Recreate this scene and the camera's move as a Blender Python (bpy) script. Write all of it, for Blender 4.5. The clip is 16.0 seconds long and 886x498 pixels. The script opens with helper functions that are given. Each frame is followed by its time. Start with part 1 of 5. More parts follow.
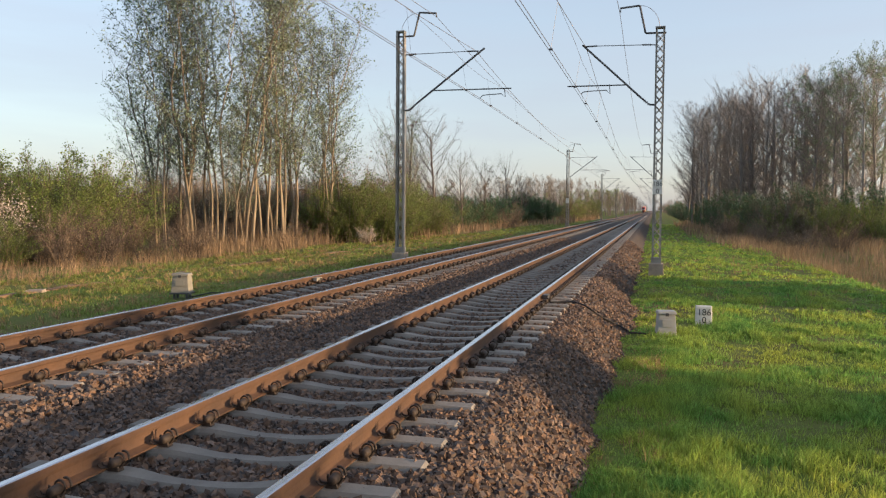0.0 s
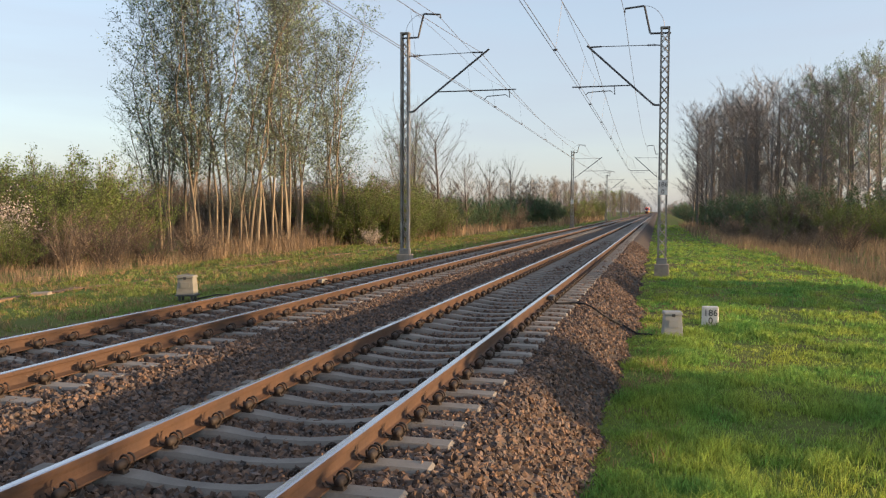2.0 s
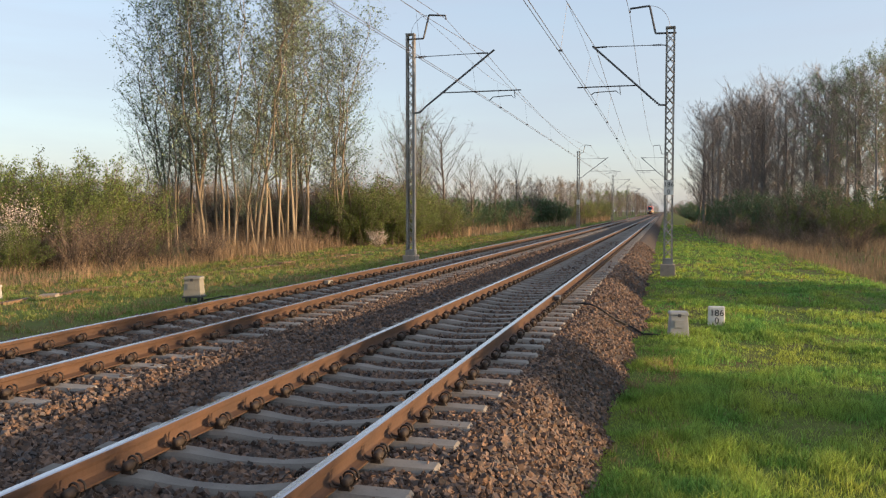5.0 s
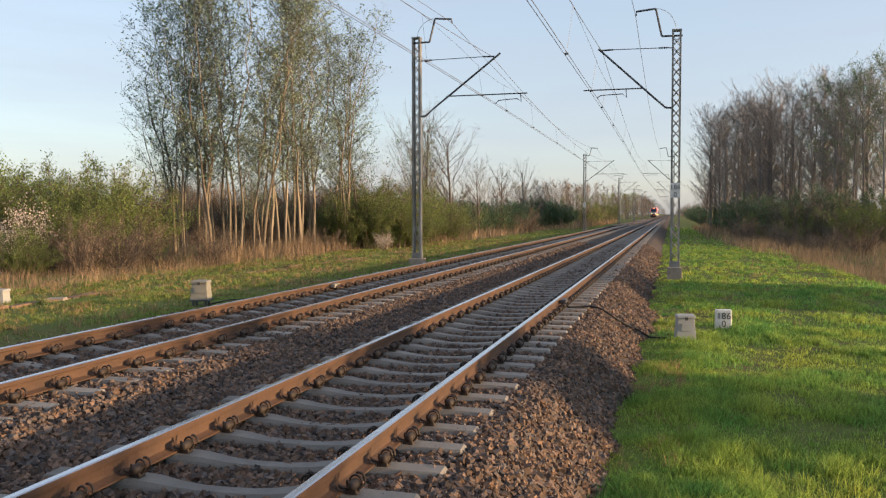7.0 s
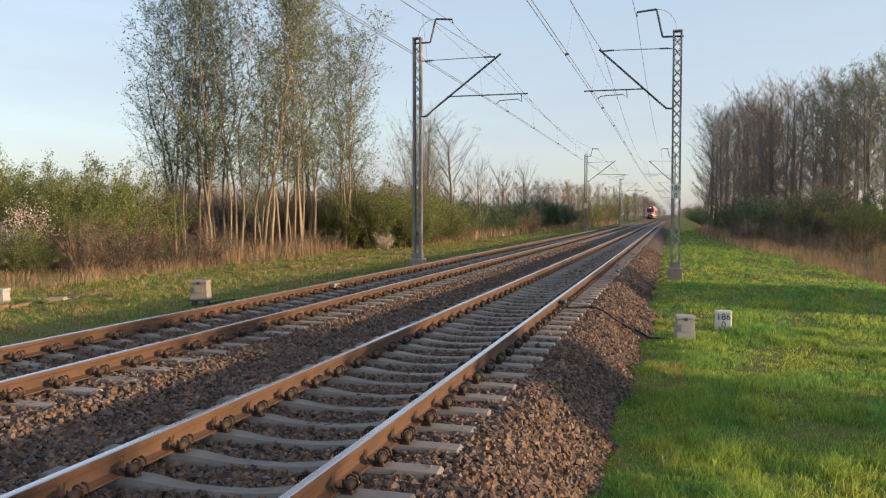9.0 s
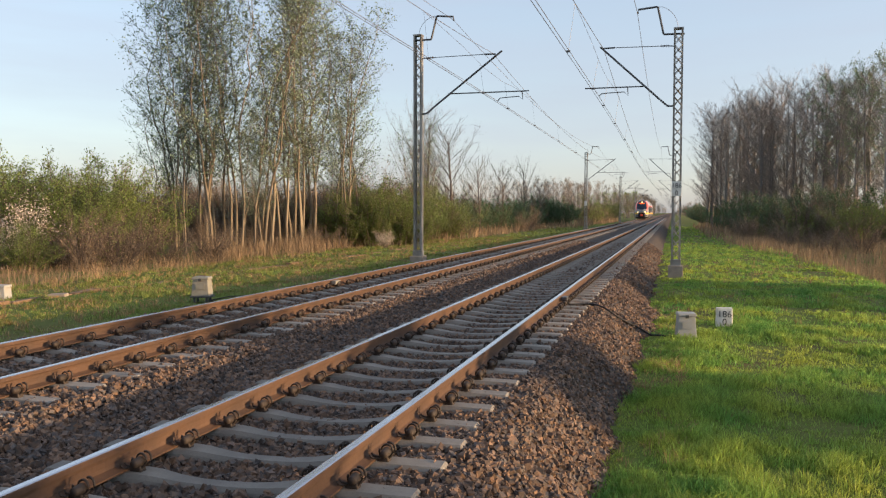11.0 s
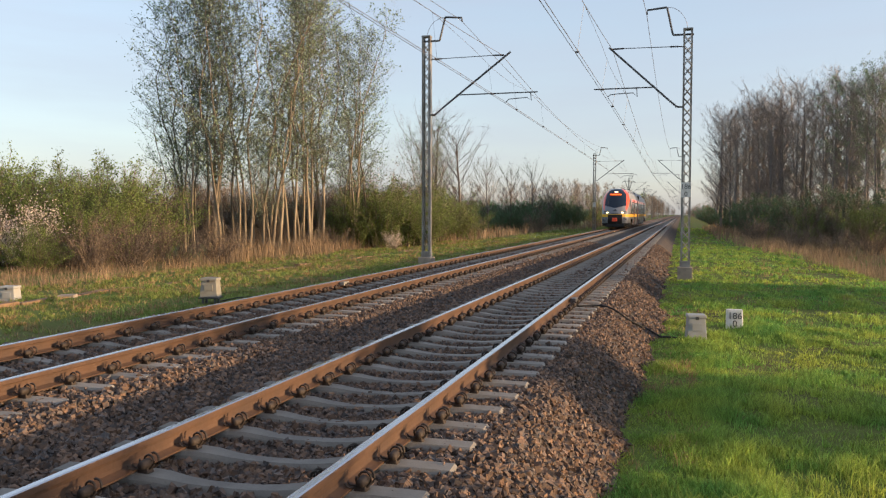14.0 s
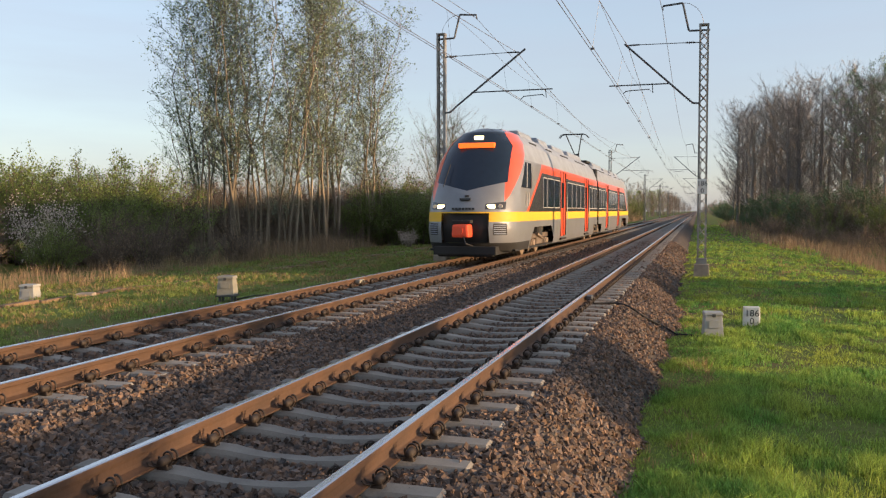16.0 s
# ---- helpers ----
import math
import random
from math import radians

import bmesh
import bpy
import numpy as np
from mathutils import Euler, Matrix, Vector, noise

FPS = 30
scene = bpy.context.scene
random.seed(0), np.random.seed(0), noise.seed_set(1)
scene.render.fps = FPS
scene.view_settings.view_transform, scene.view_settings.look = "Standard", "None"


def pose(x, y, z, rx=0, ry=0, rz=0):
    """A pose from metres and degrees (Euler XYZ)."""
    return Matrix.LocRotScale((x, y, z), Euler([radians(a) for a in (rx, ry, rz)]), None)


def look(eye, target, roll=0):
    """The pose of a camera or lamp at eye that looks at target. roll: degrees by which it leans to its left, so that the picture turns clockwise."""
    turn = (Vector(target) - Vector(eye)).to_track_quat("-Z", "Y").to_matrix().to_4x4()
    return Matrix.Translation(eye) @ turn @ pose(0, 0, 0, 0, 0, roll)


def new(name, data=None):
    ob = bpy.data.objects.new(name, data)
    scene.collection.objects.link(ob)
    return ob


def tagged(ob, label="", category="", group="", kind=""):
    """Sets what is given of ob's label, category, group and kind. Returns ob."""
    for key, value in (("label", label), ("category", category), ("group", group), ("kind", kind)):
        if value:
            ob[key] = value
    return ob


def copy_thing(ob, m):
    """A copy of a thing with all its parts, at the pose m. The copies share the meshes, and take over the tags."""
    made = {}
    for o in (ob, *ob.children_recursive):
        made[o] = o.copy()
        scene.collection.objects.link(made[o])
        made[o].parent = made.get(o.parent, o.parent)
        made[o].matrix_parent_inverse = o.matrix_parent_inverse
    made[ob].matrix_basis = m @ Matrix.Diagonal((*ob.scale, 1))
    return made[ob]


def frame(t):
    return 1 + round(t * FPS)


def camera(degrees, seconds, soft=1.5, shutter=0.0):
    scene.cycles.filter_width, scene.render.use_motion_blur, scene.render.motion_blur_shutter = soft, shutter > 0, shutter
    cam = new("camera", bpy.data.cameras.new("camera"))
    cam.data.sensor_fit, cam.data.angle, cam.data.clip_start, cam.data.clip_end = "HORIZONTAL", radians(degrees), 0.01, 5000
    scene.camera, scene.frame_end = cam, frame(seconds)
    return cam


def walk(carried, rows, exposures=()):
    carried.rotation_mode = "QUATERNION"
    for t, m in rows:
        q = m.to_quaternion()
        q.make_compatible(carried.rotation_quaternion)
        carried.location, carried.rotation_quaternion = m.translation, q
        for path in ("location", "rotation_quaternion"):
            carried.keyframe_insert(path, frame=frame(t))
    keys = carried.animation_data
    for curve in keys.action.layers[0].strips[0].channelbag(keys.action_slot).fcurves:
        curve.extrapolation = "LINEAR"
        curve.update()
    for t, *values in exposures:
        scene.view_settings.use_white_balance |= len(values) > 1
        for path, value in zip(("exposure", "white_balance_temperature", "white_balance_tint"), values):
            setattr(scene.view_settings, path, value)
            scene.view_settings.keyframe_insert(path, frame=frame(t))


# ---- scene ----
cam = camera(56.3, 16.0, soft=1.25)
PATH = [
    (0, (2.796, -4.896, 1.571), (2.305, -2.96, 1.474), 0.4),
    (0.5, (2.79, -4.881, 1.568), (2.296, -2.945, 1.472), 0.3),
    (1, (2.787, -4.873, 1.564), (2.291, -2.938, 1.468), 0.3),
    (1.5, (2.785, -4.872, 1.564), (2.285, -2.938, 1.469), 0.3),
    (2, (2.776, -4.864, 1.559), (2.274, -2.93, 1.466), 0.2),
    (2.5, (2.787, -4.886, 1.568), (2.284, -2.953, 1.472), 0.2),
    (3, (2.787, -4.893, 1.568), (2.284, -2.96, 1.472), 0.3),
    (3.5, (2.791, -4.895, 1.565), (2.286, -2.962, 1.469), 0.3),
    (4, (2.791, -4.893, 1.564), (2.281, -2.962, 1.47), 0.1),
    (6.5, (2.786, -4.887, 1.567), (2.261, -2.959, 1.48), 0.0),
    (7, (2.795, -4.901, 1.571), (2.264, -2.975, 1.487), -0.1),
    (7.5, (2.795, -4.9, 1.57), (2.263, -2.974, 1.488), -0.1),
    (8, (2.792, -4.895, 1.569), (2.259, -2.969, 1.487), -0.0),
    (8.5, (2.811, -4.879, 1.562), (2.277, -2.953, 1.481), -0.1),
    (9, (2.823, -4.889, 1.567), (2.289, -2.963, 1.484), -0.0),
    (11.5, (2.791, -4.905, 1.55), (2.258, -2.979, 1.461), 0.1),
    (12, (2.791, -4.901, 1.55), (2.259, -2.975, 1.461), 0.1),
    (12.5, (2.793, -4.905, 1.551), (2.246, -2.983, 1.468), -0.0),
    (13, (2.777, -4.882, 1.548), (2.226, -2.961, 1.465), 0.1),
    (13.5, (2.777, -4.881, 1.551), (2.226, -2.96, 1.467), 0.0),
    (14, (2.773, -4.861, 1.543), (2.221, -2.941, 1.458), 0.1),
    (14.5, (2.779, -4.869, 1.553), (2.219, -2.951, 1.461), 0.0),
    (15, (2.772, -4.865, 1.545), (2.208, -2.949, 1.452), 0.0),
    (15.5, (2.766, -4.864, 1.544), (2.195, -2.949, 1.451), -0.0),
    (16, (2.773, -4.876, 1.548), (2.186, -2.966, 1.457), -0.1),
]
walk(cam, [(t, look(eye, target, roll)) for t, eye, target, roll in PATH], ((0.0, 1.66, 6000, 10), (14.0, 1.66, 6000, 10), (16.0, 1.60, 6000, 10)))


# ---- light ----
SUN_AZ = radians(0.5)      # measured from +x, towards -y
SUN_EL = radians(7.0)
SUN_DIR = Vector((math.cos(SUN_EL) * math.cos(SUN_AZ), math.cos(SUN_EL) * math.sin(SUN_AZ), math.sin(SUN_EL)))
world = bpy.data.worlds.new("sky")
scene.world = world
world.use_nodes = True
wn = world.node_tree
sky = wn.nodes.new("ShaderNodeTexSky")
sky.sky_type = 'NISHITA'
sky.sun_disc = False
sky.sun_elevation = SUN_EL
sky.sun_rotation = math.pi / 2 - SUN_AZ
sky.air_density, sky.dust_density, sky.ozone_density = 1.0, 1.0, 1.6
wn.nodes["Background"].inputs[1].default_value = 0.122
soft_sky = wn.nodes.new("ShaderNodeHueSaturation")
soft_sky.inputs["Saturation"].default_value = 0.75
wn.links.new(sky.outputs[0], soft_sky.inputs["Color"])
haze = wn.nodes.new("ShaderNodeMix")          # thin high haze evens out the evening sky
haze.data_type = 'RGBA'
streaks = wn.nodes.new("ShaderNodeTexNoise")
streaks.inputs["Scale"].default_value, streaks.inputs["Detail"].default_value = 2.2, 5.0
stretch_sky = wn.nodes.new("ShaderNodeMapping")
stretch_sky.inputs["Scale"].default_value = (1.0, 1.0, 7.0)
wn.links.new(wn.nodes.new("ShaderNodeTexCoord").outputs["Generated"], stretch_sky.inputs["Vector"])
wn.links.new(stretch_sky.outputs[0], streaks.inputs["Vector"])
amount = wn.nodes.new("ShaderNodeMapRange")
amount.inputs[1].default_value, amount.inputs[2].default_value = 0.3, 0.75
amount.inputs[3].default_value, amount.inputs[4].default_value = 0.42, 0.74
wn.links.new(streaks.outputs[0], amount.inputs[0])
wn.links.new(amount.outputs[0], haze.inputs[0])
haze.inputs[7].default_value = (1.57, 1.57, 1.73, 1)
wn.links.new(soft_sky.outputs[0], haze.inputs[6])
wn.links.new(haze.outputs[2], wn.nodes["Background"].inputs[0])
sun = new("sun", bpy.data.lights.new("sun", 'SUN'))
sun.data.energy, sun.data.angle, sun.data.color = 2.6, radians(1.4), (1.0, 0.63, 0.31)
sun.matrix_basis = look(SUN_DIR * 50, (0, 0, 0))


# ---- materials ----
def mat(name, colour, rough=0.6, metal=0.0, vary=0.0, scale=6.0, fine=60.0, bump=0.0, colour2=None, per_piece=0.0,
        island=0.0, spec=0.5, coat=0.0, mix_scale=None, detail=6.0, transl=0.0, stretch=None):
    """A surface with variation at two scales: broad patches towards colour2, fine grain, relief and a change per piece."""
    m = bpy.data.materials.new(name)
    m.use_nodes = True
    nt = m.node_tree
    bsdf = nt.nodes["Principled BSDF"]
    L = nt.links.new
    bsdf.inputs["Roughness"].default_value = rough
    bsdf.inputs["Metallic"].default_value = metal
    bsdf.inputs["Specular IOR Level"].default_value = spec
    bsdf.inputs["Coat Weight"].default_value = coat
    co = nt.nodes.new("ShaderNodeTexCoord").outputs["Object"]
    if stretch:
        mp = nt.nodes.new("ShaderNodeMapping")
        mp.inputs["Scale"].default_value = stretch
        L(co, mp.inputs["Vector"])
        co = mp.outputs[0]
    big = nt.nodes.new("ShaderNodeTexNoise")
    big.inputs["Scale"].default_value, big.inputs["Detail"].default_value = mix_scale or scale, detail
    L(co, big.inputs["Vector"])
    ramp = nt.nodes.new("ShaderNodeMapRange")
    ramp.inputs[1].default_value, ramp.inputs[2].default_value = 0.35, 0.65
    L(big.outputs[0], ramp.inputs[0])
    mix = nt.nodes.new("ShaderNodeMix")
    mix.data_type = 'RGBA'
    L(ramp.outputs[0], mix.inputs[0])
    mix.inputs[6].default_value = (*colour, 1)
    c2 = colour2 or tuple(c * (1 - vary) for c in colour)
    mix.inputs[7].default_value = (*c2, 1)
    out = mix.outputs[2]
    small = nt.nodes.new("ShaderNodeTexNoise")
    small.inputs["Scale"].default_value, small.inputs["Detail"].default_value = fine, 3.0
    L(co, small.inputs["Vector"])
    value = nt.nodes.new("ShaderNodeMapRange")
    value.inputs[3].default_value, value.inputs[4].default_value = 1 - vary, 1 + vary
    L(small.outputs[0], value.inputs[0])
    factor = value.outputs[0]
    for amount, node, socket in ((per_piece, "ShaderNodeObjectInfo", "Random"), (island, "ShaderNodeNewGeometry", "Random Per Island")):
        if amount:
            src = nt.nodes.new(node).outputs[socket]
            mr = nt.nodes.new("ShaderNodeMapRange")
            mr.inputs[3].default_value, mr.inputs[4].default_value = 1 - amount, 1 + amount
            L(src, mr.inputs[0])
            mul = nt.nodes.new("ShaderNodeMath")
            mul.operation = 'MULTIPLY'
            L(factor, mul.inputs[0])
            L(mr.outputs[0], mul.inputs[1])
            factor = mul.outputs[0]
    hsv = nt.nodes.new("ShaderNodeHueSaturation")
    L(factor, hsv.inputs["Value"])
    L(out, hsv.inputs["Color"])
    L(hsv.outputs[0], bsdf.inputs["Base Color"])
    if bump:
        b = nt.nodes.new("ShaderNodeBump")
        b.inputs["Strength"].default_value, b.inputs["Distance"].default_value = bump, 0.01
        L(small.outputs[0], b.inputs["Height"])
        L(b.outputs[0], bsdf.inputs["Normal"])
    if transl:
        tr = nt.nodes.new("ShaderNodeBsdfTranslucent")
        L(hsv.outputs[0], tr.inputs["Color"])
        ms = nt.nodes.new("ShaderNodeMixShader")
        ms.inputs[0].default_value = transl
        L(bsdf.outputs[0], ms.inputs[1])
        L(tr.outputs[0], ms.inputs[2])
        L(ms.outputs[0], nt.nodes["Material Output"].inputs["Surface"])
    return m


def glow(name, colour, strength, rough=0.3):
    m = mat(name, colour, rough)
    b = m.node_tree.nodes["Principled BSDF"]
    b.inputs["Emission Color"].default_value, b.inputs["Emission Strength"].default_value = (*colour, 1), strength
    return m


M = {}
M["stone"] = mat("ballast_stone", (0.180, 0.110, 0.069), 0.85, vary=0.25, scale=13, fine=45, colour2=(0.085, 0.079, 0.078), island=0.5, bump=0.4, spec=0.3)
M["ballast"] = mat("ballast_bed", (0.075, 0.06, 0.05), 0.9, vary=0.45, scale=1.0, fine=22, colour2=(0.055, 0.048, 0.045), bump=1.0, spec=0.2)
M["rust"] = mat("rusty_rail_steel", (0.096, 0.053, 0.031), 0.75, vary=0.2, scale=2.5, fine=30, colour2=(0.068, 0.040, 0.026), bump=0.15, spec=0.4)
M["head"] = mat("polished_rail_head", (0.68, 0.68, 0.70), 0.24, 1.0, vary=0.08, scale=1, fine=20, stretch=(40, 0.6, 40))
M["sleeper"] = mat("concrete_sleeper", (0.275, 0.255, 0.225), 0.85, vary=0.15, scale=3, fine=70, colour2=(0.20, 0.185, 0.165), per_piece=0.14, bump=0.25, spec=0.3)
M["clip"] = mat("rusty_spring_clip", (0.055, 0.042, 0.034), 0.7, 0.3, vary=0.25, fine=90)
M["grass_ground"] = mat("grass_soil", (0.11, 0.16, 0.03), 0.95, vary=0.3, scale=0.35, fine=14, colour2=(0.13, 0.115, 0.045), bump=0.8, spec=0.1)
M["galv"] = mat("galvanised_steel", (0.40, 0.39, 0.375), 0.55, 0.6, vary=0.12, scale=1.5, fine=40, colour2=(0.22, 0.20, 0.18))
M["tube"] = mat("dark_cantilever_steel", (0.10, 0.10, 0.105), 0.5, 0.6, vary=0.15, fine=30)
M["concrete"] = mat("foundation_concrete", (0.34, 0.28, 0.22), 0.9, vary=0.2, scale=4, fine=50, bump=0.4, colour2=(0.24, 0.20, 0.16))
M["wire"] = mat("overhead_copper_wire", (0.22, 0.19, 0.18), 0.5, 0.7, vary=0.1)
M["insulator"] = mat("brown_insulator", (0.05, 0.04, 0.04), 0.55, vary=0.1)
M["white_sign"] = mat("white_sign_paint", (0.72, 0.71, 0.68), 0.6, vary=0.08, scale=8, fine=60, colour2=(0.60, 0.57, 0.52))
M["black_paint"] = mat("black_sign_paint", (0.03, 0.03, 0.03), 0.6, vary=0.2)
M["box_grey"] = mat("grey_cabinet_plastic", (0.34, 0.35, 0.345), 0.6, vary=0.1, scale=6, fine=60, colour2=(0.34, 0.33, 0.30))
M["box_beige"] = mat("beige_cabinet_plastic", (0.26, 0.25, 0.21), 0.6, vary=0.12, scale=6, fine=60, colour2=(0.21, 0.20, 0.165))


# ---- mesh helpers ----
def mesh_from(name, verts, faces, materials, smooth=False, index=None):
    me = bpy.data.meshes.new(name)
    me.from_pydata([tuple(v) for v in verts], [], [tuple(f) for f in faces])
    for m in materials:
        me.materials.append(m)
    if index is not None:
        me.polygons.foreach_set("material_index", index)
    if smooth:
        me.polygons.foreach_set("use_smooth", [True] * len(me.polygons))
    me.update()
    return me


def mesh_np(name, verts, faces, materials, smooth=False, index=None):
    """A large mesh from arrays; all faces have the same number of corners."""
    verts, faces = np.asarray(verts, np.float32), np.asarray(faces, np.int32)
    me = bpy.data.meshes.new(name)
    n, k = faces.shape
    me.vertices.add(len(verts))
    me.vertices.foreach_set("co", verts.ravel())
    me.loops.add(n * k)
    me.loops.foreach_set("vertex_index", faces.ravel())
    me.polygons.add(n)
    me.polygons.foreach_set("loop_start", np.arange(0, n * k, k, dtype=np.int32))
    me.polygons.foreach_set("loop_total", np.full(n, k, np.int32))
    for m in materials:
        me.materials.append(m)
    if index is not None:
        me.polygons.foreach_set("material_index", np.asarray(index, np.int32))
    me.update(calc_edges=True)
    me.polygons.foreach_set("use_smooth", np.full(n, smooth))
    return me


def part(name, data, material, parent, label="", smooth=False):
    """Links a bmesh or mesh as one mesh object under a thing."""
    if isinstance(data, bmesh.types.BMesh):
        me = bpy.data.meshes.new(name)
        bmesh.ops.recalc_face_normals(data, faces=data.faces)
        data.to_mesh(me)
        data.free()
        if smooth:
            me.polygons.foreach_set("use_smooth", [True] * len(me.polygons))
    else:
        me = data
    if material is not None and not me.materials:
        me.materials.append(material)
    ob = new(name, me)
    ob.parent = parent
    if label:
        ob["label"] = label
    return ob


def box(bm, x0, x1, y0, y1, z0, z1, bevel=0.0, top=(1, 1)):
    """A box, with bevelled edges; top: how much narrower its upper face is."""
    cx, cy = (x0 + x1) / 2, (y0 + y1) / 2
    vs = [bm.verts.new((x, y, z0)) for x, y in ((x0, y0), (x1, y0), (x1, y1), (x0, y1))]
    vs += [bm.verts.new((cx + (x - cx) * top[0], cy + (y - cy) * top[1], z1)) for x, y in ((x0, y0), (x1, y0), (x1, y1), (x0, y1))]
    fs = [bm.faces.new([vs[i] for i in f]) for f in ((3, 2, 1, 0), (4, 5, 6, 7), (0, 1, 5, 4), (1, 2, 6, 5), (2, 3, 7, 6), (3, 0, 4, 7))]
    if bevel:
        bmesh.ops.bevel(bm, geom=list({e for f in fs for e in f.edges}), offset=bevel, segments=2, affect='EDGES', profile=0.6)
    return bm


def tube(bm, points, r, sides=8, r_end=None, caps=True):
    """A round bar along a line of points, with a radius that may change."""
    pts = [Vector(p) for p in points]
    rings = []
    up = Vector((0.123, 0.31, 0.94))
    for i, p in enumerate(pts):
        d = (pts[min(i + 1, len(pts) - 1)] - pts[max(i - 1, 0)]).normalized()
        u = d.cross(up)
        if u.length < 0.05:
            u = d.cross(Vector((1, 0, 0)))
        u.normalize()
        v = d.cross(u)
        rr = r if r_end is None else r + (r_end - r) * i / (len(pts) - 1)
        rings.append([bm.verts.new(p + (u * math.cos(a) + v * math.sin(a)) * rr) for a in (2 * math.pi * k / sides for k in range(sides))])
    for a, b in zip(rings, rings[1:]):
        for k in range(sides):
            bm.faces.new((a[k], a[(k + 1) % sides], b[(k + 1) % sides], b[k]))
    if caps:
        bm.faces.new(rings[0][::-1])
        bm.faces.new(rings[-1])
    return bm


def empty(name, m=None):
    ob = new(name)
    ob.empty_display_size = 0.2
    if m is not None:
        ob.matrix_basis = m
    return ob


# ---- ground ----
Z_LEFT = 0.07       # rail top of the far track above that of the near one
X_LEFT = -3.735     # its centre line


def lerp_table(x, table):
    for (x0, z0), (x1, z1) in zip(table, table[1:]):
        if x <= x1:
            f = max(0.0, (x - x0) / (x1 - x0))
            return z0 + (z1 - z0) * f
    return table[-1][1]


GROUND = [(-400, -0.6), (-60, -0.6), (-24, -0.75), (-16, -0.60), (-9, -0.42), (-6.4, -0.38), (-5.6, -0.55), (1.9, -0.86), (2.6, -0.78), (3.2, -0.78),
          (4.5, -0.82), (6.5, -0.86), (9.5, -0.95), (11.5, -1.35), (14, -1.3), (18, -1.0), (30, -0.8), (400, -0.6)]


def ground_z(x, y):
    z = lerp_table(x, GROUND)
    z += 0.05 * noise.noise(Vector((x * 0.35, y * 0.35, 0))) + 0.025 * noise.noise(Vector((x * 1.3, y * 1.3, 3)))
    return z


def build_ground():
    xs = np.concatenate([[-4000, -1500, -700, -300, -160, -100, -70], np.arange(-50, -18, 2.0), np.arange(-18, -7, 0.5), np.arange(-7, 12, 0.25),
                         np.arange(12, 40, 1.5), [45, 60, 90, 140, 300, 700, 1500, 4000]])
    ys = np.concatenate([[-4000, -1000, -300, -100, -50, -30, -20], np.arange(-6, 30, 0.5), np.arange(30, 60, 1.2), np.arange(60, 140, 3),
                         np.arange(140, 400, 12), [450, 600, 900, 1400, 2500, 4000]])
    verts = [(x, y, ground_z(x, y)) for y in ys for x in xs]
    n = len(xs)
    faces = [(j * n + i, j * n + i + 1, (j + 1) * n + i + 1, (j + 1) * n + i) for j in range(len(ys) - 1) for i in range(n - 1)]
    ob = new("ground", mesh_np("ground", verts, faces, [M["grass_ground"]], True))
    tagged(ob, "green and straw-coloured grass verge on dark soil", "ground", kind="structure")


build_ground()


# ---- ballast ----
BALLAST = [(-6.6, -0.50), (-6.0, -0.28), (-5.35, -0.115), (-4.9, -0.118), (-4.3, -0.145), (-3.2, -0.145), (-2.3, -0.12), (-1.75, -0.22), (-1.1, -0.205), (-0.5, -0.238), (0.5, -0.238), (1.1, -0.205), (1.45, -0.21), (1.62, -0.27), (2.27, -0.80), (2.45, -0.95)]


def toe_shift(y):
    """How far the foot of the shoulder wanders outward along the line."""
    return 0.09 * np.sin(0.9 * y + 1) + 0.07 * np.sin(2.3 * y) + 0.04 * np.sin(5.1 * y + 2) + 0.34 * np.exp(-((y - 12.8) / 2.6) ** 2)


def bed_x(x, y):
    """The place across the regular bed that belongs to x on the wandering shoulder."""
    return np.where(x > 1.5, 1.5 + (x - 1.5) / (1 + toe_shift(y) / 0.82), x)


def ballast_z(x, y=0.0):
    return lerp_table(float(bed_x(x, y)), BALLAST)


def build_ballast():
    xs = np.concatenate([np.arange(-6.6, 3.0, 0.13), [3.0]])
    ys = np.concatenate([[-60, -30], np.arange(-8, 40, 0.4), np.arange(40, 120, 4.0), [150, 200, 400, 800, 1600, 3000]])
    verts = [(x, y, ballast_z(x, y) - 0.03 + 0.025 * noise.noise(Vector((x * 3, y * 3, 1)))) for y in ys for x in xs]
    n = len(xs)
    faces = [(j * n + i, j * n + i + 1, (j + 1) * n + i + 1, (j + 1) * n + i) for j in range(len(ys) - 1) for i in range(n - 1)]
    tagged(new("ballast_bed", mesh_np("ballast_bed", verts, faces, [M["ballast"]], True)),
           "brown crushed stone ballast bed under two tracks", "ballast", kind="structure")


build_ballast()


